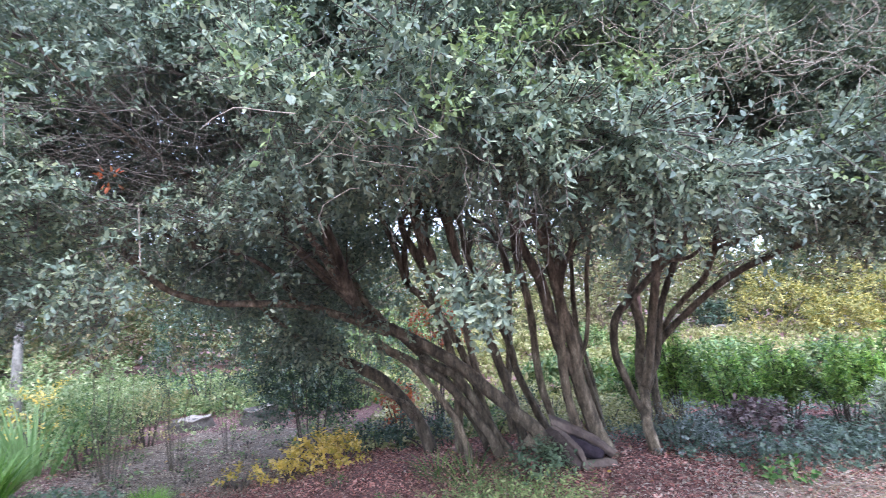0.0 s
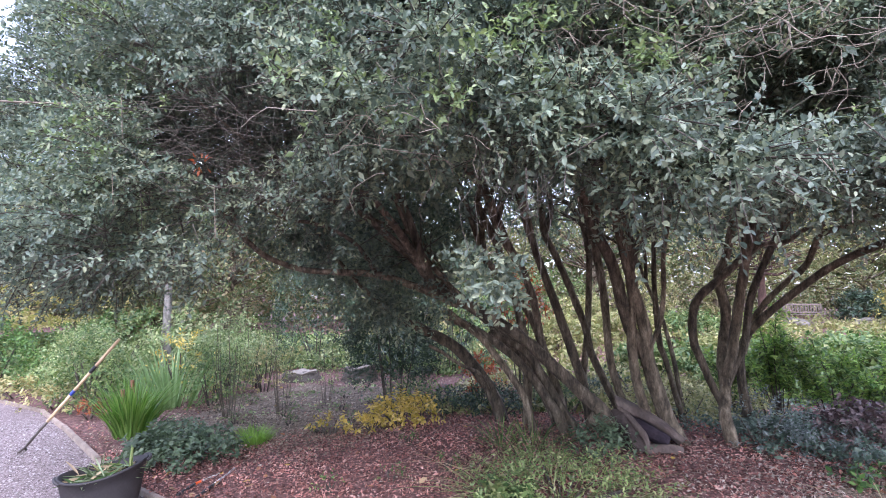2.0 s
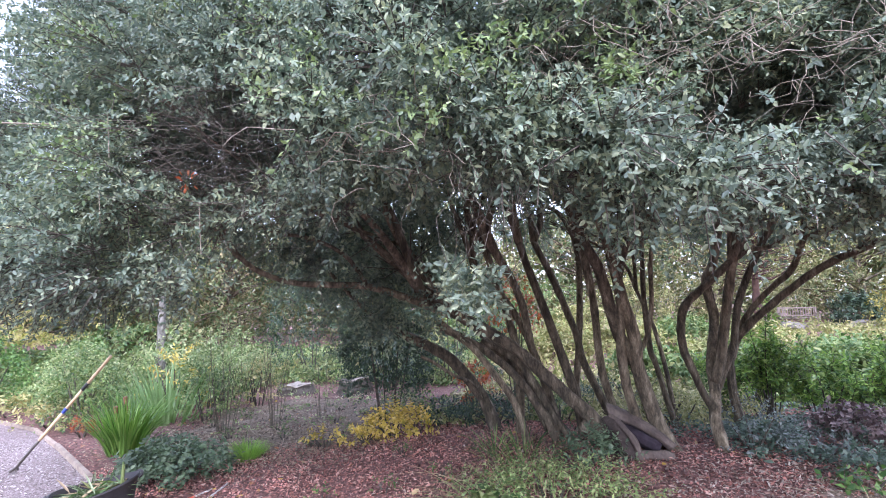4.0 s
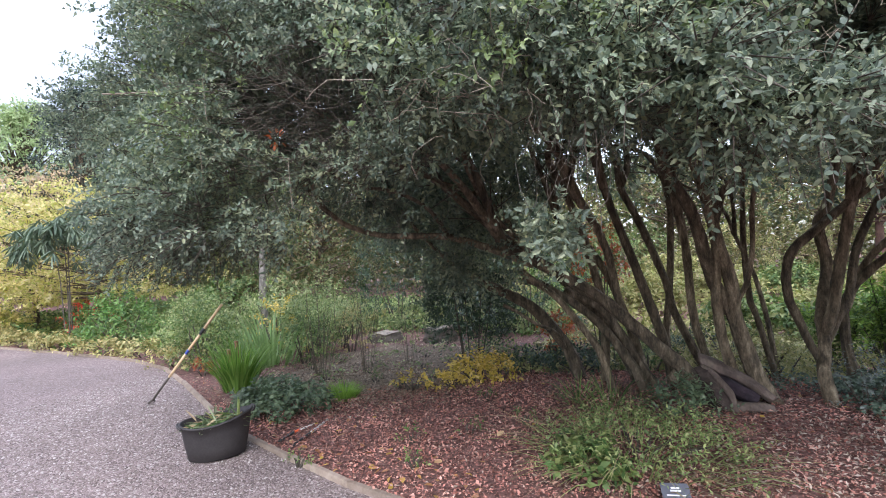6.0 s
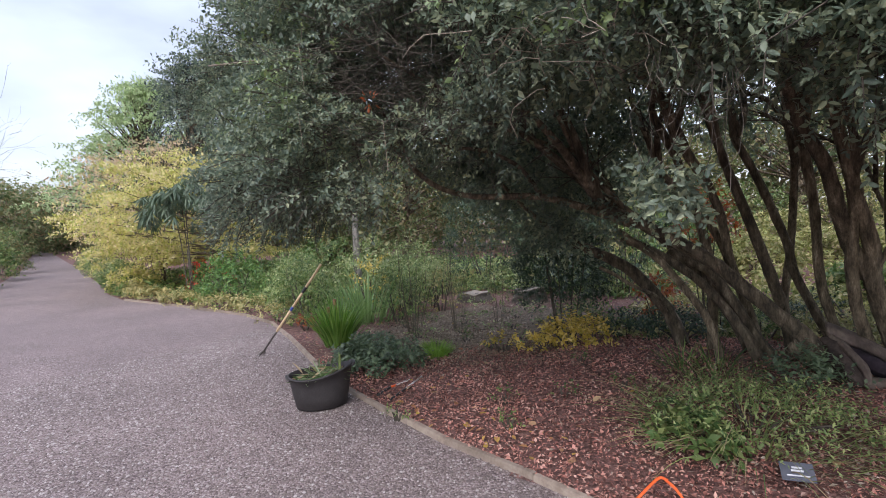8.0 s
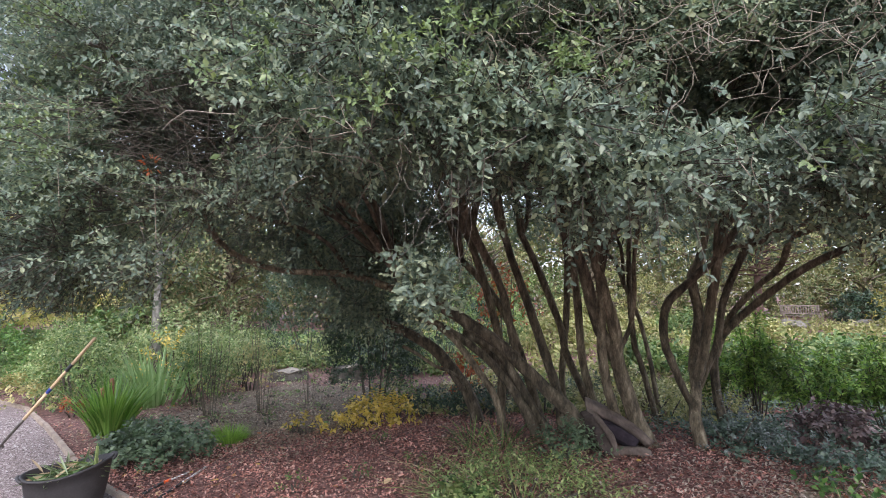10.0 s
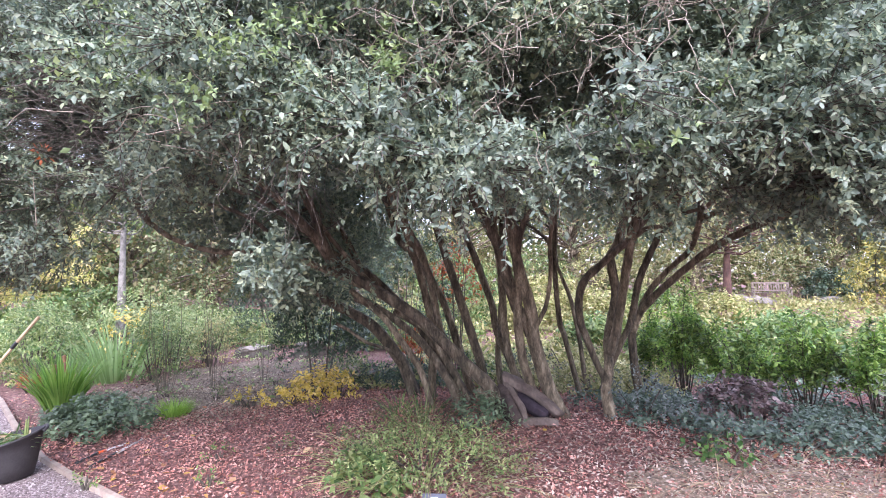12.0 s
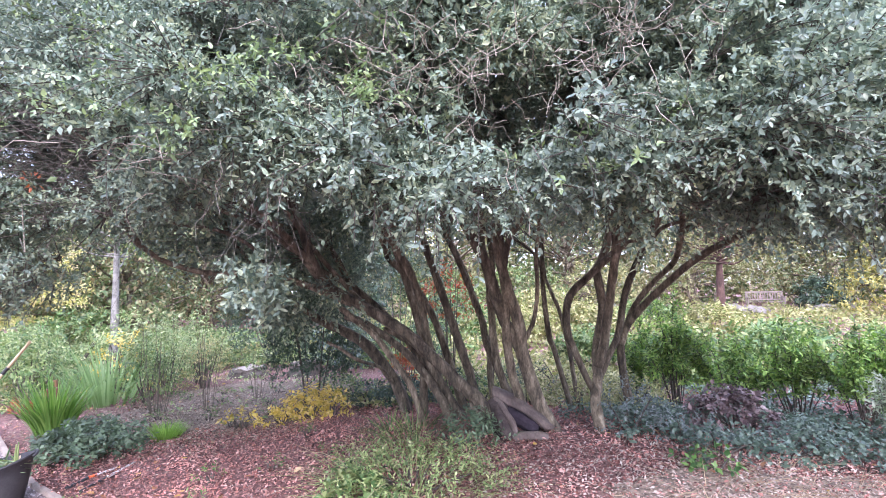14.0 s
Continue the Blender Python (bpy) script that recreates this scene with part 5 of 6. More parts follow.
blades("grass_tuft", "dry straw-coloured grass stalks over the herbs", (0.3, 3.55), 110, 0.5, 0.006, STRAW, 0.6, 1.2, 0.8, "grass", "grass tufts")
shrub("dark_fern", "small dark green fern at the tree foot", (0.66, 4.12), (0.26, 0.16, 0.15), COVER_LEAF, 75, 9, 0.05, 0.4, 0.16, 4, low=-0.05, category="fern")
shrub("blue_shrub", "blue-grey small-leaved shrub round the stems", (1.95, 4.68), (0.30, 0.24, 0.30), BLUE_LEAF, 75, 10, 0.030, 0.5, 0.18, 4, low=-0.2)
shrub("blue_shrub", "blue-grey small-leaved shrub beside the stems", (2.38, 4.6), (0.33, 0.22, 0.16), BLUE_LEAF, 45, 10, 0.030, 0.5, 0.16, 3, low=-0.1)
shrub("purple_shrub", "purple-brown leafy clump beside the hedge", (2.92, 5.15), (0.36, 0.28, 0.30), PURPLE_LEAF, 150, 8, 0.06, 0.6, 0.12, 6, low=-0.2, category="perennial")
def loose_shrub(name, label, at, r, h, mat, stems=26, size=0.06, ratio=0.42, bare=0.3, group="", lean=0.8, bark=None):
    """A bush of arching shoots of uneven height, leafy above, bare below."""
    x, y = at
    z = float(height(x, y))
    ob = empty(name, (x, y, z), label, "shrub", group)
    tips, ways = [], []
    for k in range(stems):
        a, q = RNG.uniform(0, 6.28), math.sqrt(RNG.uniform(0, 1))
        l = h * RNG.uniform(0.5, 1.12) * (1.08 - 0.3 * q * q) * (0.86 + 0.22 * noise.noise(Vector((x + r * q * math.cos(a) * 2.2, y, 1.7))))
        dx, dy = math.cos(a) * q * r, math.sin(a) * q * r * 0.75
        pts = [(x + dx * 0.22, y + dy * 0.22, z - 0.03), (x + dx * 0.55 + RNG.normal(0, 0.03), y + dy * 0.55, z + l * 0.5), (x + dx * (1 + 0.1 * lean) + RNG.normal(0, 0.07), y + dy, z + l)]
        part("branch", tube(pts, 0.008 * RNG.uniform(0.6, 1.4), 0.0025, 5, 3, ends=False), bark or TWIG, ob, smooth=True)
        line = spline(pts, 8)
        for c, e in zip(line, line[1:]):
            f = (c.z - z) / h
            for _ in range(0 if f < bare * RNG.uniform(0.7, 1.3) else 3):
                d = np.array((e - c).normalized())
                tips.append(np.array(c.lerp(e, RNG.uniform(0, 1))))
                ways.append(d * 0.7 + random_ways(1, 0.1)[0])
        tips.append(np.array(line[-1]))
        ways.append(np.array((line[-1] - line[-2]).normalized()))
    b, lw, up, ln, wd, tip = sprays(np.array(tips), np.array(ways), 9, 0.15, size, ratio, 0.9, 0.9, 0.2)
    leaves("foliage", b, lw, up, ln, wd, mat, ob, shape=FINE)
    tagged(rods("twig_work", np.array(tips), tip, 0.0025, 0.001, bark or TWIG, ob), kind="stuff")
    return ob


IVY_LEAF = leaf_material("ivy_leaf", [(0.055, 0.088, 0.062), (0.10, 0.145, 0.098), (0.165, 0.215, 0.150)], 0.42, 0.22)
HEDGE_LEAF = leaf_material("hedge_leaf", [(0.055, 0.115, 0.030), (0.11, 0.205, 0.048), (0.19, 0.31, 0.070), (0.32, 0.42, 0.12), (0.22, 0.33, 0.085)], 0.45, 0.42, blotch=0.5)
PALE_WEED = leaf_material("pale_weed_leaf", [(0.13, 0.145, 0.05), (0.24, 0.25, 0.09), (0.36, 0.345, 0.15), (0.45, 0.41, 0.23)], 0.5, 0.3, blotch=0.4)
VARIEGATED = leaf_material("variegated_leaf", [(0.12, 0.17, 0.10), (0.34, 0.38, 0.27), (0.20, 0.26, 0.15), (0.50, 0.52, 0.40)], 0.5, 0.25)
for x, y, r, h, n in ((2.70, 6.35, 0.42, 1.22, 15), (3.20, 6.25, 0.40, 1.02, 11), (3.85, 6.15, 0.42, 1.05, 13), (4.35, 5.90, 0.42, 1.16, 14), (5.05, 6.10, 0.50, 1.28, 16), (5.75, 5.90, 0.5, 1.15, 14)):
    loose_shrub("green_shrub", "fresh green leafy shrub with bare lower stems", (x, y), r, h, HEDGE_LEAF, n, group="green hedge shrubs")
for x, y, r, h, n in ((2.35, 6.75, 0.3, 0.95, 8), (3.5, 6.6, 0.35, 0.75, 8), (4.7, 6.5, 0.35, 0.9, 9)):
    loose_shrub("green_shrub", "thin green leafy shrub between its neighbours", (x, y), r, h, HEDGE_LEAF, n, group="green hedge shrubs")


def leaf_carpet(name, label, lo, hi, keep, count, mat, size, tall):
    """Creeping leaves over a stretch of the ground, in uneven drifts."""
    p = scatter(count, lo, hi, keep)
    drift = np.array([noise.noise(Vector((x * 1.6, y * 1.6, 4.2))) for x, y in p])
    p, drift = p[drift > -0.25], drift[drift > -0.25]
    b = np.column_stack([p, height(p[:, 0], p[:, 1]) + 0.015 + RNG.uniform(0, 1, len(p)) * tall * (0.45 + drift)])
    ln = size * RNG.uniform(0.6, 1.3, len(p))
    return tagged(leaves(name, b, random_ways(len(p)) * np.array([1, 1, 0.5]), np.array([0, 0, 1.0]) + RNG.normal(0, 0.45, b.shape), ln, ln * 0.75, mat, None, label), category="ground cover", kind="stuff")


leaf_carpet("ivy_carpet", "dark ivy creeping over the ground by the shrubs", (1.9, 4.25), (7.5, 8.4), lambda q: q[:, 1] > 4.3 + 0.25 * np.sin(q[:, 0] * 3.1) - 0.1 * (q[:, 0] - 2), 15000, IVY_LEAF, 0.05, 0.16)
leaf_carpet("undergrowth_carpet", "low mixed green weeds behind the stems", (-1.2, 5.7), (2.4, 9.5), lambda q: q[:, 1] > 5.8 + 0.3 * np.sin(q[:, 0] * 2.3), 12000, PALE_WEED, 0.055, 0.25)
leaf_carpet("ivy_runners", "grey-green ivy round the feet of the stems", (1.35, 3.95), (2.4, 5.2), lambda q: q[:, 1] > 4.75 - 0.75 * np.clip(q[:, 0] - 1.4, 0, 0.7) + 0.1 * np.sin(q[:, 0] * 9), 1900, IVY_LEAF, 0.032, 0.22)
leaf_carpet("soil_weeds", "thin low weeds scattered over the bare soil", (-4.4, 4.9), (-1.6, 8.2), lambda q: ~inside(q, PATH_EDGE) & (np.sin(q[:, 0] * 5.1) * np.sin(q[:, 1] * 4.3 + q[:, 0]) > 0.15), 1500, BORDER_LEAF, 0.045, 0.10)
loose_shrub("variegated_shrub", "grey-white variegated shrub with narrow leaves", (4.45, 5.10), 0.42, 0.80, VARIEGATED, 30, 0.06, 0.3, 0.1)
for x, y in ((2.6, 4.4), (3.1, 4.5), (3.6, 4.45), (4.1, 4.35), (3.3, 4.9), (3.8, 5.0), (2.2, 4.95), (4.6, 4.3), (2.6, 5.35), (3.2, 5.6), (3.7, 5.4), (4.4, 5.2), (4.9, 5.1), (5.2, 4.5), (5.6, 5.2)):
    shrub("ivy_patch", "dark glossy ivy covering the ground", (x, y), (0.42, 0.30, 0.14), IVY_LEAF, 80, 7, 0.042, 0.7, 0.12, 4, low=-0.05, category="ivy", group="ivy patches")
for x, y in ((2.5, 3.9), (3.2, 3.8), (2.9, 4.15), (3.7, 3.9), (2.3, 3.6), (2.8, 3.55), (3.3, 3.4), (3.8, 3.55), (2.6, 3.3), (4.2, 3.8), (3.0, 3.1), (4.4, 3.4)):
    blades("dry_grass", "dry straw stalks lying on the mulch", (x, y), 55, 0.34, 0.0045, STRAW, 0.4, 2.2, 0.6, "grass", "dry stalks")
shrub("seedling", "small pale green seedling in the litter", (2.45, 4.05), (0.2, 0.14, 0.12), GREEN_LEAF, 16, 6, 0.06, 0.6, 0.1, 3, low=-0.05, category="perennial")
for x, y in ((-1.3, 3.5), (-0.9, 3.7), (-0.5, 3.9), (-1.1, 3.1), (-1.95, 2.93), (-2.9, 5.6), (-2.4, 6.1), (-3.3, 5.2), (-2.0, 5.5), (-1.0, 4.5), (-2.7, 6.9), (-3.5, 6.7), (-3.9, 5.7), (-3.2, 6.2), (-2.6, 5.2), (-2.2, 6.6), (-1.9, 7.2), (-3.0, 7.2), (-3.8, 6.3), (-2.9, 4.9), (-3.4, 4.75), (-2.1, 4.9)):
    shrub("weed", "small grey-green weed in the mulch", (x, y), (0.09, 0.07, 0.07), MID_LEAF, 10, 6, 0.028, 0.5, 0.07, 3, low=-0.05, category="weed", group="small weeds")

for x, y, r, h in ((-0.3, 5.7, 0.35, 0.22), (0.4, 6.0, 0.4, 0.28), (1.0, 5.9, 0.4, 0.26), (1.6, 5.8, 0.4, 0.30), (2.2, 6.1, 0.4, 0.35), (0.0, 6.6, 0.5, 0.35), (0.9, 6.8, 0.5, 0.38), (1.7, 6.9, 0.5, 0.4),
                   (-0.6, 6.2, 0.4, 0.3), (2.5, 7.0, 0.5, 0.45), (0.4, 7.5, 0.6, 0.45), (1.4, 7.8, 0.6, 0.5), (-0.9, 5.95, 0.35, 0.2), (-1.25, 6.35, 0.4, 0.28), (-1.7, 6.7, 0.4, 0.26)):
    shrub("undergrowth", "low tangled green undergrowth behind the stems", (x, y), (r, r * 0.7, h), (PALE_WEED if x > 0.7 else MID_LEAF) if (x * 10) % 3 else DARK_LEAF, 80, 8, 0.05, 0.45, 0.16, 5, low=-0.1, group="undergrowth")

STREWN_LEAF = leaf_material("strewn_yellow_leaf", [(0.16, 0.19, 0.07), (0.34, 0.30, 0.11), (0.46, 0.39, 0.19), (0.24, 0.25, 0.09)], 0.6, 0.25)
# the mixed border along the path --------------------------------------------------
for x, y, rx, ry, h, mat, cnt, sz, lab in (
        (-6.25, 5.95, 0.6, 0.45, 0.85, BORDER_LEAF, 330, 0.05, "grey-green bushy shrub by the path"),
        (-5.65, 5.50, 0.5, 0.38, 0.72, MID_LEAF, 330, 0.05, "mixed green leafy border shrub"),
        (-7.2, 6.7, 0.7, 0.5, 0.80, MID_LEAF, 300, 0.06, "mixed green leafy border shrub"),
        (-9.0, 6.6, 0.85, 0.6, 0.85, GREEN_LEAF, 330, 0.07, "rounded fresh green border bush"),
        (-6.0, 7.6, 1.0, 0.7, 0.9, BORDER_LEAF, 260, 0.08, "leafy mid-green shrub in the border"),
        (-8.0, 8.2, 1.2, 0.8, 1.0, MID_LEAF, 260, 0.09, "leafy mid-green shrub in the border"),
        (-5.9, 8.8, 0.9, 0.7, 0.8, BORDER_LEAF, 240, 0.08, "leafy mid-green shrub in the border"),
        (-4.9, 10.3, 1.3, 0.8, 2.1, DARK_LEAF, 760, 0.065, "dense dark green shrub closing the bed"),
        (-3.2, 10.2, 1.2, 0.8, 2.5, DARK_LEAF, 900, 0.065, "dense dark green shrub closing the bed"),
        (-4.15, 7.1, 0.34, 0.3, 0.62, STREWN_LEAF, 110, 0.045, "thin yellowing plant among bare stems"),
        (-4.55, 7.5, 0.3, 0.3, 0.6, BORDER_LEAF, 90, 0.045, "pale green leafy plant among bare stems"),
        (-4.35, 6.15, 0.34, 0.3, 0.62, MID_LEAF, 200, 0.05, "leafy green plant beside the sword leaves"),
        (-4.7, 6.9, 0.5, 0.4, 0.75, BORDER_LEAF, 240, 0.055, "pale green leafy plant behind the sword leaves"),
        (-1.7, 9.6, 1.2, 0.8, 2.2, DARK_LEAF, 900, 0.060, "dense dark green shrub closing the bed"),
        (-2.6, 8.9, 0.6, 0.5, 0.8, GREY_LEAF, 220, 0.06, "wispy grey-green shrub among the stems"),
        (-5.2, 6.6, 0.5, 0.4, 0.7, YELLOW_LEAF, 60, 0.06, "thin yellowing plant in the border"),
        (-11.5, 7.7, 0.6, 0.5, 0.6, FLOWER_RED, 40, 0.08, "red-flowered plant in the border"),
        (-10.4, 7.6, 0.8, 0.6, 0.6, MID_LEAF, 160, 0.08, "leafy mid-green shrub in the border")):
    shrub("border_shrub", lab, (x, y), (rx, ry, h), mat, cnt, 9, sz, 0.45, 0.25, 7, low=-0.3, group="border shrubs")
for x, y, n in ((-6.3, 5.55, 60), (-7.6, 6.0, 70), (-8.6, 5.95, 80), (-10.2, 6.15, 110), (-11.4, 6.3, 110), (-12.6, 6.55, 120), (-14.0, 7.05, 120)):
    shrub("yellow_ground_cover", "low yellowing leaf-strewn ground cover", (x, y), (0.7, 0.35, 0.2), STREWN_LEAF, n, 8, 0.07, 0.5, 0.15, 4, low=-0.05, group="yellow ground cover")


for i in range(9):
    x, y = -14.6 - 1.7 * i, 7.45 + 0.605 * i
    shrub("path_edge_shrub", "mixed green and yellowing shrub at the path's edge", (x, y), (1.05, 0.55, 0.5 + 0.05 * i), (ACER_LEAF, MID_LEAF, BORDER_LEAF)[i % 3], 170, 8, 0.10, 0.5, 0.25, 5, low=-0.1, group="path-edge shrubs")


def border_fill():
    p = scatter(6000, (-12, 5.6), (-1.6, 13), lambda q: ~inside(q, PATH_EDGE) & (q[:, 1] > 8.0 - 0.55 * np.clip(-q[:, 0] - 3.2, 0, 4)) & (q[:, 1] > 6.2 - (q[:, 0] + 6) * 0.2) & ((q[:, 0] < -5.3) | (q[:, 1] > 9.2)))
    b = np.column_stack([p, RNG.uniform(0.0, 0.45, len(p)) * (0.35 + 0.65 * np.sin(p[:, 0] * 1.9 + p[:, 1]) ** 2)])
    m = len(b) * 6
    return tagged(leaves("border_plants", np.repeat(b, 6, 0) + RNG.normal(0, 0.08, (m, 3)) * np.array([1, 1, 0.5]), random_ways(m, 0.3), random_ways(m, 1.2), RNG.uniform(0.05, 0.12, m), 0.04, BORDER_LEAF, None,
                         "low mixed green planting filling the border", PLAIN), category="planting", kind="stuff")


border_fill()
leaf_carpet("border_carpet", "low mixed leafy planting covering the border soil", (-19.0, 6.0), (-0.4, 17.0), lambda q: ~inside(q, PATH_EDGE) & (q[:, 1] > 6.3 + 0.2 * np.sin(q[:, 0] * 2)) & ((q[:, 0] < -5.0) | (q[:, 1] > 9.3)), 42000, MID_LEAF, 0.10, 0.34)


# Trees and shrubs farther off -------------------------------------------------------
def tree(name, label, at, h, crown, mat, bark=None, trunk_r=0.14, first=0.3, clumps=60, per=14, n=8, size=0.15, seed=0, category="tree", group="", ratio=0.5, sag=0.2, cone=False, wide=0.3, flat=0.6, sway=0.05):
    """A trunk with limbs, each bearing clumps of leafy twigs; crown is its radius and its base height."""
    x, y = at
    z = float(height(x, y))
    ob = empty(name, (x, y, z), label, category, group)
    lean = RNG.normal(0, 1, 2) * sway * h
    top = np.array((x + lean[0], y + lean[1], z + h * 0.92))
    part("trunk", tube([(x, y, z - 0.1), (x + lean[0] * 0.2, y + lean[1] * 0.5, z + h * 0.35), tuple(top)], trunk_r, trunk_r * 0.25, 10, 6, 0.1, 0.3, seed), bark or BARK, ob, smooth=True)
    cr, cz = crown
    u = RNG.uniform(0, 1, clumps)
    a = RNG.uniform(0, 6.28, clumps)
    zz = cz + (h - cz) * u
    prof = (1 - u) ** 0.8 * 0.95 + 0.05 if cone else np.sin(np.pi * np.clip(0.12 + 0.80 * u, 0, 1)) ** 0.7
    rr = cr * prof * np.sqrt(RNG.uniform(0.25, 1.0, clumps))
    c = np.stack([x + lean[0] * u + rr * np.cos(a), y + lean[1] * u + rr * np.sin(a), z + zz], 1)
    s = np.stack([x + lean[0] * u * 0.7, y + lean[1] * u * 0.7, z + cz * 0.7 + (zz - cz * 0.7) * 0.65], 1)
    if h < 5.5:
        for p0, p1 in zip(s[:40], c[:40]):
            q0, q1 = Vector(p0), Vector(p1)
            part("limb", tube([q0, (q0 + q1) / 2 + Vector((0, 0, -0.04 * h * RNG.uniform(0, 1))), q1], trunk_r * 0.25, trunk_r * 0.07, 5, 3, ends=False), bark or BARK, ob, smooth=True)
        tagged(rods("branch_work", s[40:], c[40:], trunk_r * 0.2, trunk_r * 0.06, bark or BARK, ob, sides=5), kind="stuff") if clumps > 40 else None
    else:
        tagged(rods("branch_work", s, c, trunk_r * 0.28, trunk_r * 0.06, bark or BARK, ob, sides=5), kind="stuff")
    idx = np.repeat(np.arange(clumps), per)
    d = random_ways(len(idx), 0.2)
    p = c[idx] + d * (cr * wide * RNG.uniform(0.2, 1, len(idx)))[:, None] * np.array([1, 1, flat])
    b, lw, up, ln, wd, _ = sprays(p, d * np.array([1, 1, flat]), n, size * 3, size, ratio, sag=sag)
    leaves("crown", b, lw, up, ln, wd, mat, ob, shape=PLAIN)
    return ob


tree("yellow_maple", "spreading small tree with yellow autumn leaves", (-12.4, 8.4), 3.6, (3.0, 0.85), ACER_LEAF, trunk_r=0.085, clumps=105, per=30, size=0.09, flat=0.11, wide=0.27, category="tree", group="yellow trees")
tree("yellow_maple", "low spreading tree with yellow-green leaves over the path", (-14.6, 8.3), 3.0, (2.2, 0.6), ACER_LEAF, trunk_r=0.075, clumps=60, per=24, size=0.09, flat=0.11, wide=0.28, group="yellow trees")
tree("yellow_maple", "taller tree with tan and pinkish autumn leaves", (-18.2, 10.0), 4.6, (2.6, 0.9), TAN_LEAF, trunk_r=0.10, clumps=90, per=14, size=0.12, group="yellow trees")


def drooping_shrub(x, y, top):
    """A tall shrub whose long narrow leaves hang in whorls."""
    ob = empty("long_leaved_shrub", (x, y, 0), "grey-green shrub with long drooping leaves", "shrub")
    base, way = [], []
    for k in range(84):
        a, q = RNG.uniform(0, 6.28), math.sqrt(RNG.uniform(0, 1))
        e = np.array((x + 1.3 * q * math.cos(a), y + 0.8 * q * math.sin(a), top - 0.55 * q * q + RNG.uniform(-0.55, 0.1)))
        if k < 4:
            part("branch", tube([(x + RNG.normal(0, 0.1), y + RNG.normal(0, 0.1), -0.05), (0.6 * x + 0.4 * e[0], 0.6 * y + 0.4 * e[1], 0.6 * top), e], 0.012, 0.005, 6, 4, ends=False), TWIG, ob, smooth=True)
        for i in range(13):
            b = 6.28 * i / 13 + RNG.uniform(-0.2, 0.2)
            base.append(e + np.array((0, 0, RNG.uniform(-0.05, 0.05))))
            way.append((math.cos(b), math.sin(b), RNG.uniform(-1.3, -0.1)))
    m = len(base)
    leaves("foliage", np.array(base), np.array(way), np.array([0, 0, 1.0]) + RNG.normal(0, 0.15, (m, 3)), RNG.uniform(0.22, 0.33, m), 0.042, LONG_LEAF, ob, droop=0.3)
    return ob


LONG_LEAF = leaf_material("long_grey_green_leaf", [(0.07, 0.11, 0.07), (0.115, 0.165, 0.105), (0.18, 0.23, 0.15)], 0.5, 0.2)
drooping_shrub(-10.5, 6.6, 2.75)
tree("pale_green_tree", "tall pale green tree behind the border", (-28.7, 15.2), 9.9, (5.0, 3.2), PALE_TREE, trunk_r=0.25, clumps=170, per=13, size=0.19, flat=0.3, wide=0.2, cone=True, group="distant trees")
tree("dark_conifer", "tall dark conifer behind the border", (-17.7, 11.3), 7.8, (2.3, 1.0), FAR_DARK, trunk_r=0.25, clumps=170, per=14, size=0.16, flat=0.25, cone=True, ratio=0.3, sag=0.5, group="conifers")
tree("birch", "young tree with a pale grey trunk", (-6.5, 7.7), 4.5, (1.0, 2.2), MID_LEAF, PALE_BARK, 0.085, clumps=34, per=10, size=0.07, sway=0.006)


def bare_tree(x, y, h):
    """A leafless tree: limbs that fork and fork again."""
    z = float(height(x, y))
    ob = empty("bare_tree", (x, y, z), "leafless tree with fine grey branching", "tree")
    part("trunk", tube([(x, y, z - 0.1), (x + 0.1, y, z + h * 0.25), (x - 0.1, y + 0.1, z + h * 0.5)], 0.16, 0.08, 9, 5, 0.1, 0.3), TWIG, ob, smooth=True)
    starts = [(np.array((x, y, z + h * f)), unit(np.array((math.cos(b), math.sin(b), 0.9))), h * 0.28) for f, b in zip(np.linspace(0.28, 0.5, 9), np.arange(9) * 2.4)]
    a0, b0, r0 = [], [], []
    for level in range(5):
        following = []
        for p, d, ln in starts:
            for _ in range(2):
                q = p + d * ln * 0.5
                a0.append(p), b0.append(q), r0.append(0.032 * 0.55 ** level)
                following.append((q, unit(d + RNG.normal(0, 0.42, 3) + np.array([0, 0, 0.06])), ln * 0.8))
                p, d = q, unit(d + RNG.normal(0, 0.25, 3))
        starts = following
    r0 = np.array(r0)
    tagged(rods("branch_work", np.array(a0), np.array(b0), r0, r0 * 0.6, TWIG, ob, sides=4), kind="stuff")
    return ob


bare_tree(-31.5, 7.6, 8.0)
for i, (x, y, h, r) in enumerate(((-42, 8, 5, 4), (-50, 13, 6, 4.5), (-60, 19, 7, 5), (-62, 28, 8, 6), (-52, 28, 7, 5), (-42, 24, 7, 5), (-34, 22, 6.5, 4.5), (-26, 20, 6, 4), (-70, 24, 7, 6))):
    tree("far_tree", "distant autumn-green tree at the garden's end", (x, y), h, (r, 0.3), FAR_GREEN, trunk_r=0.25, clumps=70, per=10, size=0.34, seed=i, group="distant trees")
for i, (x, y, rr, h) in enumerate(((-17.9, 3.4, 1.3, 1.3), (-21.0, 5.1, 1.4, 1.5), (-24.6, 6.9, 1.5, 1.8), (-28.8, 8.7, 1.6, 2.0), (-34.5, 10.6, 1.8, 2.2))):
    shrub("path_side_shrub", "rounded green shrub beside the path", (x, y), (rr, 1.2, h * 0.8), FAR_GREEN if i % 2 else MID_LEAF, 300, 9, 0.13, 0.5, 0.35, 6, low=-0.35, group="path-side shrubs")

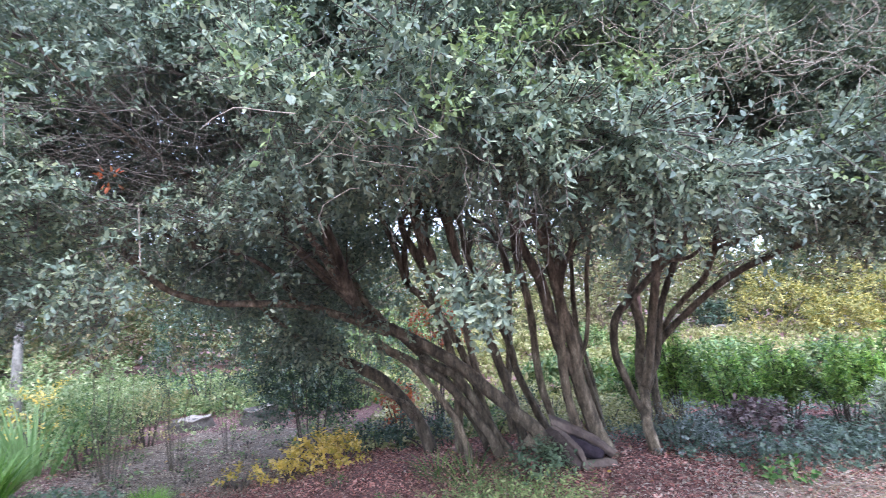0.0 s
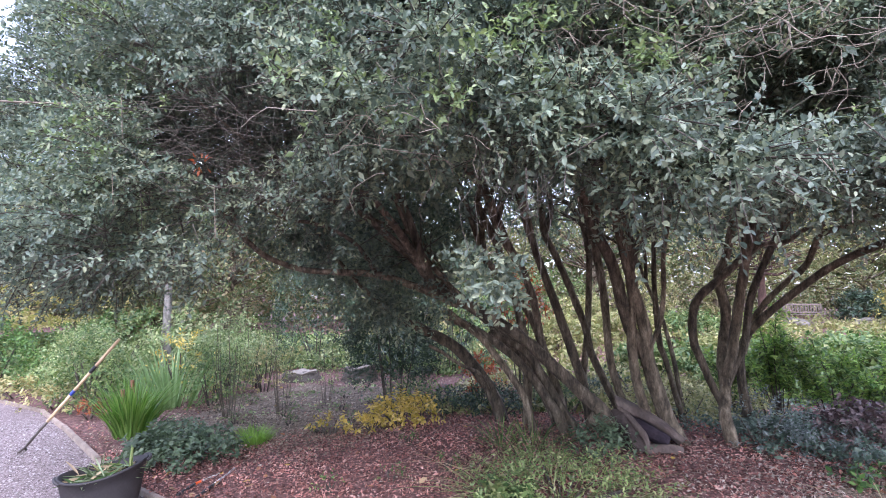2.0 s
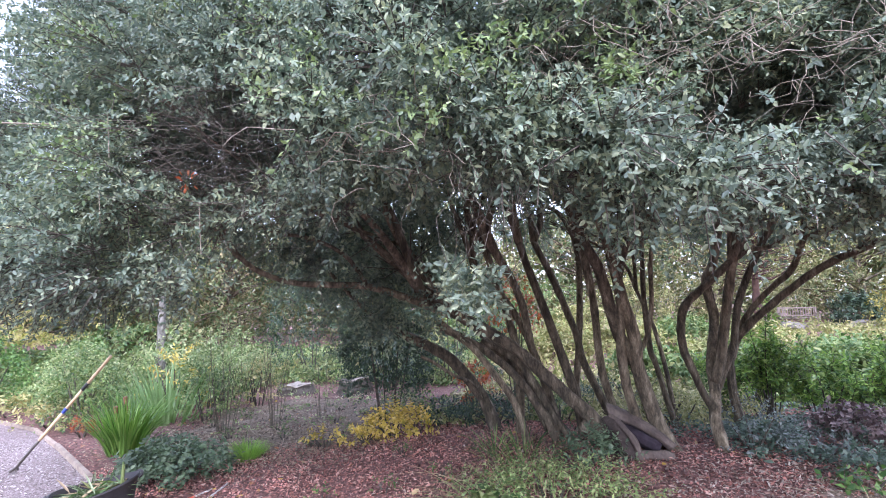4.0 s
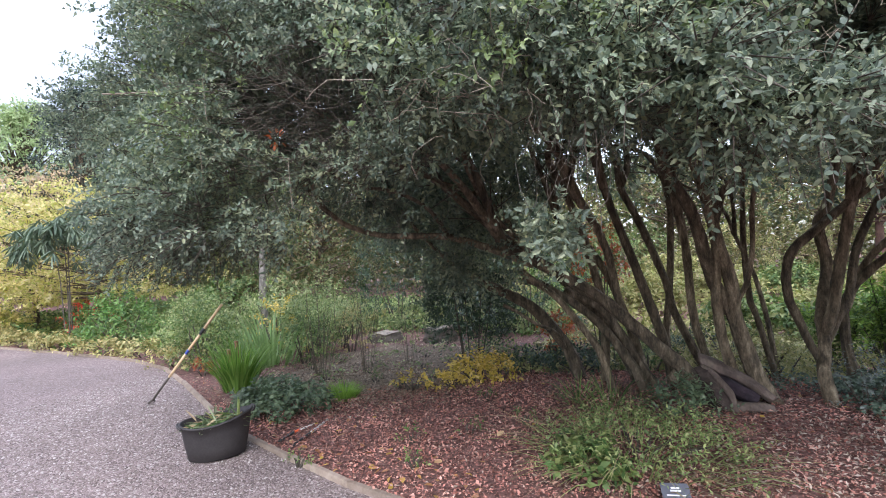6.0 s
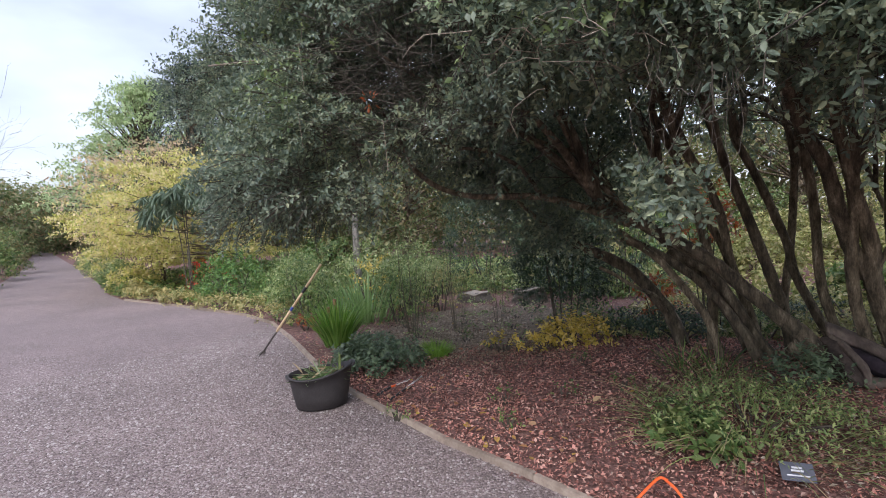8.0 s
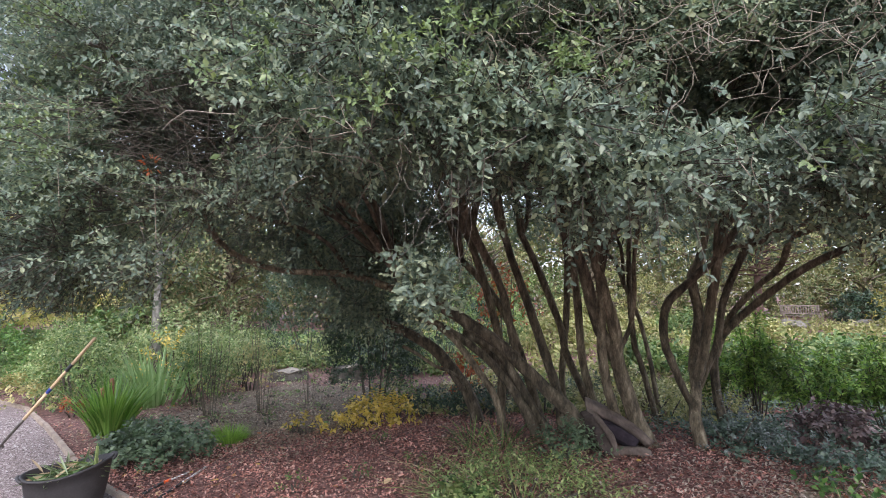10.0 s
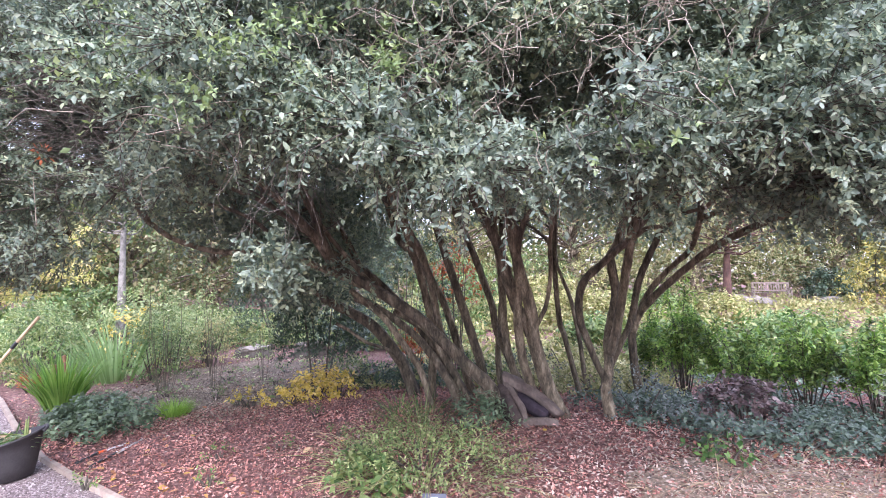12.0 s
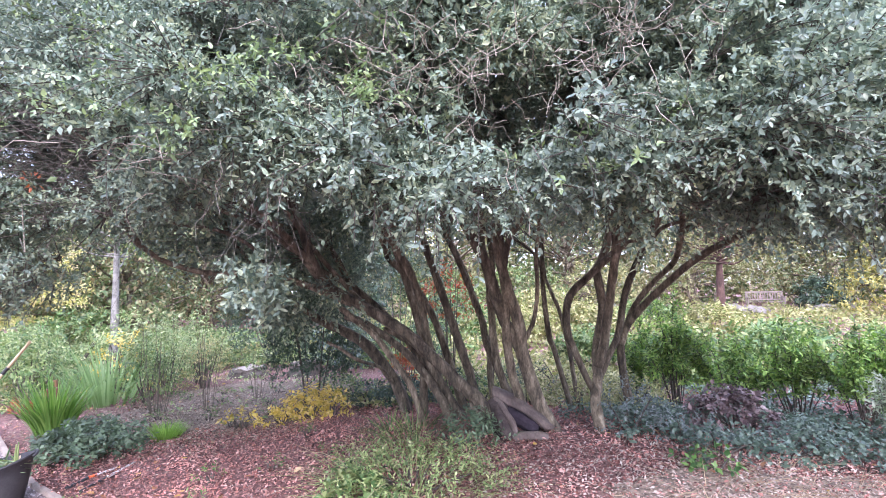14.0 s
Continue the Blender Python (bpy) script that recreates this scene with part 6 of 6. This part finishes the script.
def wood_edge(name, label, line, deep, tall, count, mat, size):
    """A far wall of foliage along a line of the plan."""
    line = np.array(line, float)
    t = RNG.uniform(0, len(line) - 1.001, count)
    i = t.astype(int)
    p = line[i] + (line[i + 1] - line[i]) * (t - i)[:, None] + RNG.normal(0, deep, (count, 2))
    top = tall * (0.72 + 0.28 * np.sin(t * 5.1) * np.sin(t * 2.3 + 1))
    b = np.column_stack([p, RNG.uniform(0, 1, count) ** 0.85 * top])
    return tagged(leaves(name, b, random_ways(count), random_ways(count, 0.8), size * RNG.uniform(0.6, 1.3, count), size * 0.5, mat, None, label, PLAIN), category="woodland", kind="stuff")


wood_edge("woodland_edge", "distant mixed woodland closing the garden", [(-26, 25), (-14, 27), (0, 31), (14, 32), (26, 27), (36, 18), (40, 4)], 0.9, 8.0, 42000, FAR_GREEN, 0.46)
wood_edge("woodland_edge", "distant mixed woodland along the path's end", [(-44, 3), (-52, 9), (-62, 17), (-78, 27), (-66, 36), (-48, 32), (-30, 27), (-22, 24)], 1.0, 7.5, 30000, FAR_GREEN, 0.66)

# behind the tree: meadow planting, rock bank, bench, yellow shrubs and a closing belt of trees
def meadow():
    p = scatter(5200, (-6, 8.2), (14, 20), lambda q: (np.abs(q[:, 0] + 0.5) < 20) & ((q[:, 1] > 10) | (q[:, 0] > -0.5)))
    b = np.column_stack([p, height(p[:, 0], p[:, 1]) + RNG.uniform(0.0, 0.32, len(p)) * (0.4 + 0.6 * np.sin(p[:, 0] * 1.3) ** 2)])
    return tagged(leaves("meadow_plants", np.repeat(b, 5, 0) + RNG.normal(0, 0.09, (len(b) * 5, 3)) * np.array([1, 1, 0.5]), random_ways(len(b) * 5, 0.3), random_ways(len(b) * 5, 1.2), RNG.uniform(0.08, 0.18, len(b) * 5), 0.065, MEADOW, None,
                         "low yellow-green meadow planting behind the tree", PLAIN), category="meadow", kind="stuff")


meadow()


def bench(x, y, turn):
    ob = empty("garden_bench", (x, y, float(height(x, y))), "grey wooden slatted garden bench on the rock bank", "bench")
    m = pose(x, y, float(height(x, y)), 0, 0, turn) @ Matrix.Scale(0.8, 4)

    def add(nm, size, at, tilt=(0, 0, 0)):
        b = box(size, at, tilt, 0.005)
        b.transform(m)
        part(nm, b, BENCH_WOOD, ob)
    for sx in (-0.72, 0.72):
        add("leg", (0.06, 0.06, 0.62), (sx, -0.24, 0.31))
        add("leg", (0.06, 0.06, 0.92), (sx, 0.24, 0.46), (-6, 0, 0))
        add("armrest", (0.06, 0.56, 0.03), (sx, -0.01, 0.635))
    for k in range(5):
        add("seat_slat", (1.42, 0.075, 0.022), (0, -0.2 + k * 0.095, 0.43))
    add("back_rail", (1.42, 0.035, 0.07), (0, 0.285, 0.88), (-6, 0, 0))
    add("back_rail", (1.42, 0.035, 0.05), (0, 0.255, 0.52), (-6, 0, 0))
    for k in range(14):
        add("back_slat", (0.045, 0.018, 0.34), (-0.65 + k * 0.1, 0.27, 0.69), (-6, 0, 0))
    return ob


def boulder(x, y, r, h, seed):
    bm = bmesh.new()
    bmesh.ops.create_icosphere(bm, subdivisions=3, radius=1)
    for v in bm.verts:
        k = 1 + 0.35 * noise.noise(v.co * 1.6 + Vector((seed, 0, 0))) + 0.12 * noise.noise(v.co * 5 + Vector((seed, 3, 0)))
        v.co = Vector((v.co.x * r * k, v.co.y * r * 0.8 * k, v.co.z * h * k)) + Vector((x, y, h * 0.3 + float(height(x, y))))
    return tagged(part("boulder", bm, ROCK), "pale weathered boulder of the rock bank", "rock", "rock bank")


bench(8.78, 20.7, -8)
for i in range(20):
    boulder(RNG.uniform(1.5, 15), RNG.uniform(17.0, 22.0), RNG.uniform(0.3, 0.7), RNG.uniform(0.12, 0.3), i * 1.7)
tree("weeping_conifer", "conifer with a red-brown trunk and weeping pale foliage", (6.42, 17.6), 5.2, (2.6, 1.9), BANK_PALE, RED_BARK, trunk_r=0.13, clumps=110, per=12, size=0.13, ratio=0.25, sag=1.6)
for x, y, rx, h, mat in ((11.0, 17.5, 1.6, 1.9, DULL_YELLOW), (13.0, 16.5, 1.6, 2.0, DULL_YELLOW), (10.4, 20.3, 0.7, 1.1, DARK_LEAF), (15.0, 17.0, 1.8, 2.2, FAR_GREEN), (3.0, 21, 2.0, 1.9, MEADOW), (0.0, 21.5, 2.2, 2.0, MID_LEAF),
                         (5.2, 24, 2.0, 2.2, BANK_PALE), (8.0, 24.6, 2.2, 2.4, BANK_PALE), (11.5, 24, 2.0, 2.4, FAR_GREEN), (3.2, 8.6, 0.7, 0.55, MID_LEAF), (4.6, 8.9, 0.8, 0.6, MID_LEAF), (6.2, 8.6, 0.8, 0.6, MID_LEAF), (2.0, 9.6, 0.7, 0.5, MID_LEAF), (5.6, 10.8, 0.9, 0.55, MID_LEAF), (3.6, 11.2, 0.9, 0.5, MEADOW), (2.2, 14.5, 0.9, 0.6, MEADOW), (3.8, 15.2, 1.0, 0.55, MID_LEAF), (5.3, 14.8, 0.9, 0.5, MEADOW), (0.4, 13, 0.8, 0.7, MEADOW), (11.8, 15.5, 1.1, 1.1, DULL_YELLOW), (-3.0, 20, 2.0, 2.0, MID_LEAF), (-6.0, 18, 2.0, 2.2, FAR_GREEN), (-1.5, 14, 1.2, 1.3, MID_LEAF), (1.0, 15.5, 1.0, 1.0, MEADOW)):
    shrub("bank_shrub", "yellowing shrub of the far bank" if mat is DULL_YELLOW else "mixed green shrub of the far bank", (x, y), (rx, rx * 0.8, h * 0.8), mat, 300, 9, 0.12, 0.45, 0.35, 6, low=-0.35, group="far bank shrubs")
for i, (x, y, h, r, mat) in enumerate(((-14, 20, 6, 3.5, FAR_GREEN), (-9, 22, 7, 4, FAR_GREEN), (-4, 26, 7, 4, BANK_PALE), (2, 27, 7, 4.5, FAR_GREEN), (8, 28, 8, 4.5, FAR_GREEN), (14, 27, 8, 4.5, BANK_PALE), (20, 24, 8, 4.5, FAR_GREEN), (26, 20, 8, 5, FAR_GREEN),
                                       (-20, 26, 8, 5, FAR_GREEN), (18, 16, 5, 3, FAR_GREEN), (-12, 13.5, 4, 2.4, FAR_GREEN))):
    tree("belt_tree", "mixed green and autumn tree closing the garden", (x, y), h, (r, 0.3), mat, trunk_r=0.25, clumps=80, per=20, size=0.17, seed=i, group="tree belt")
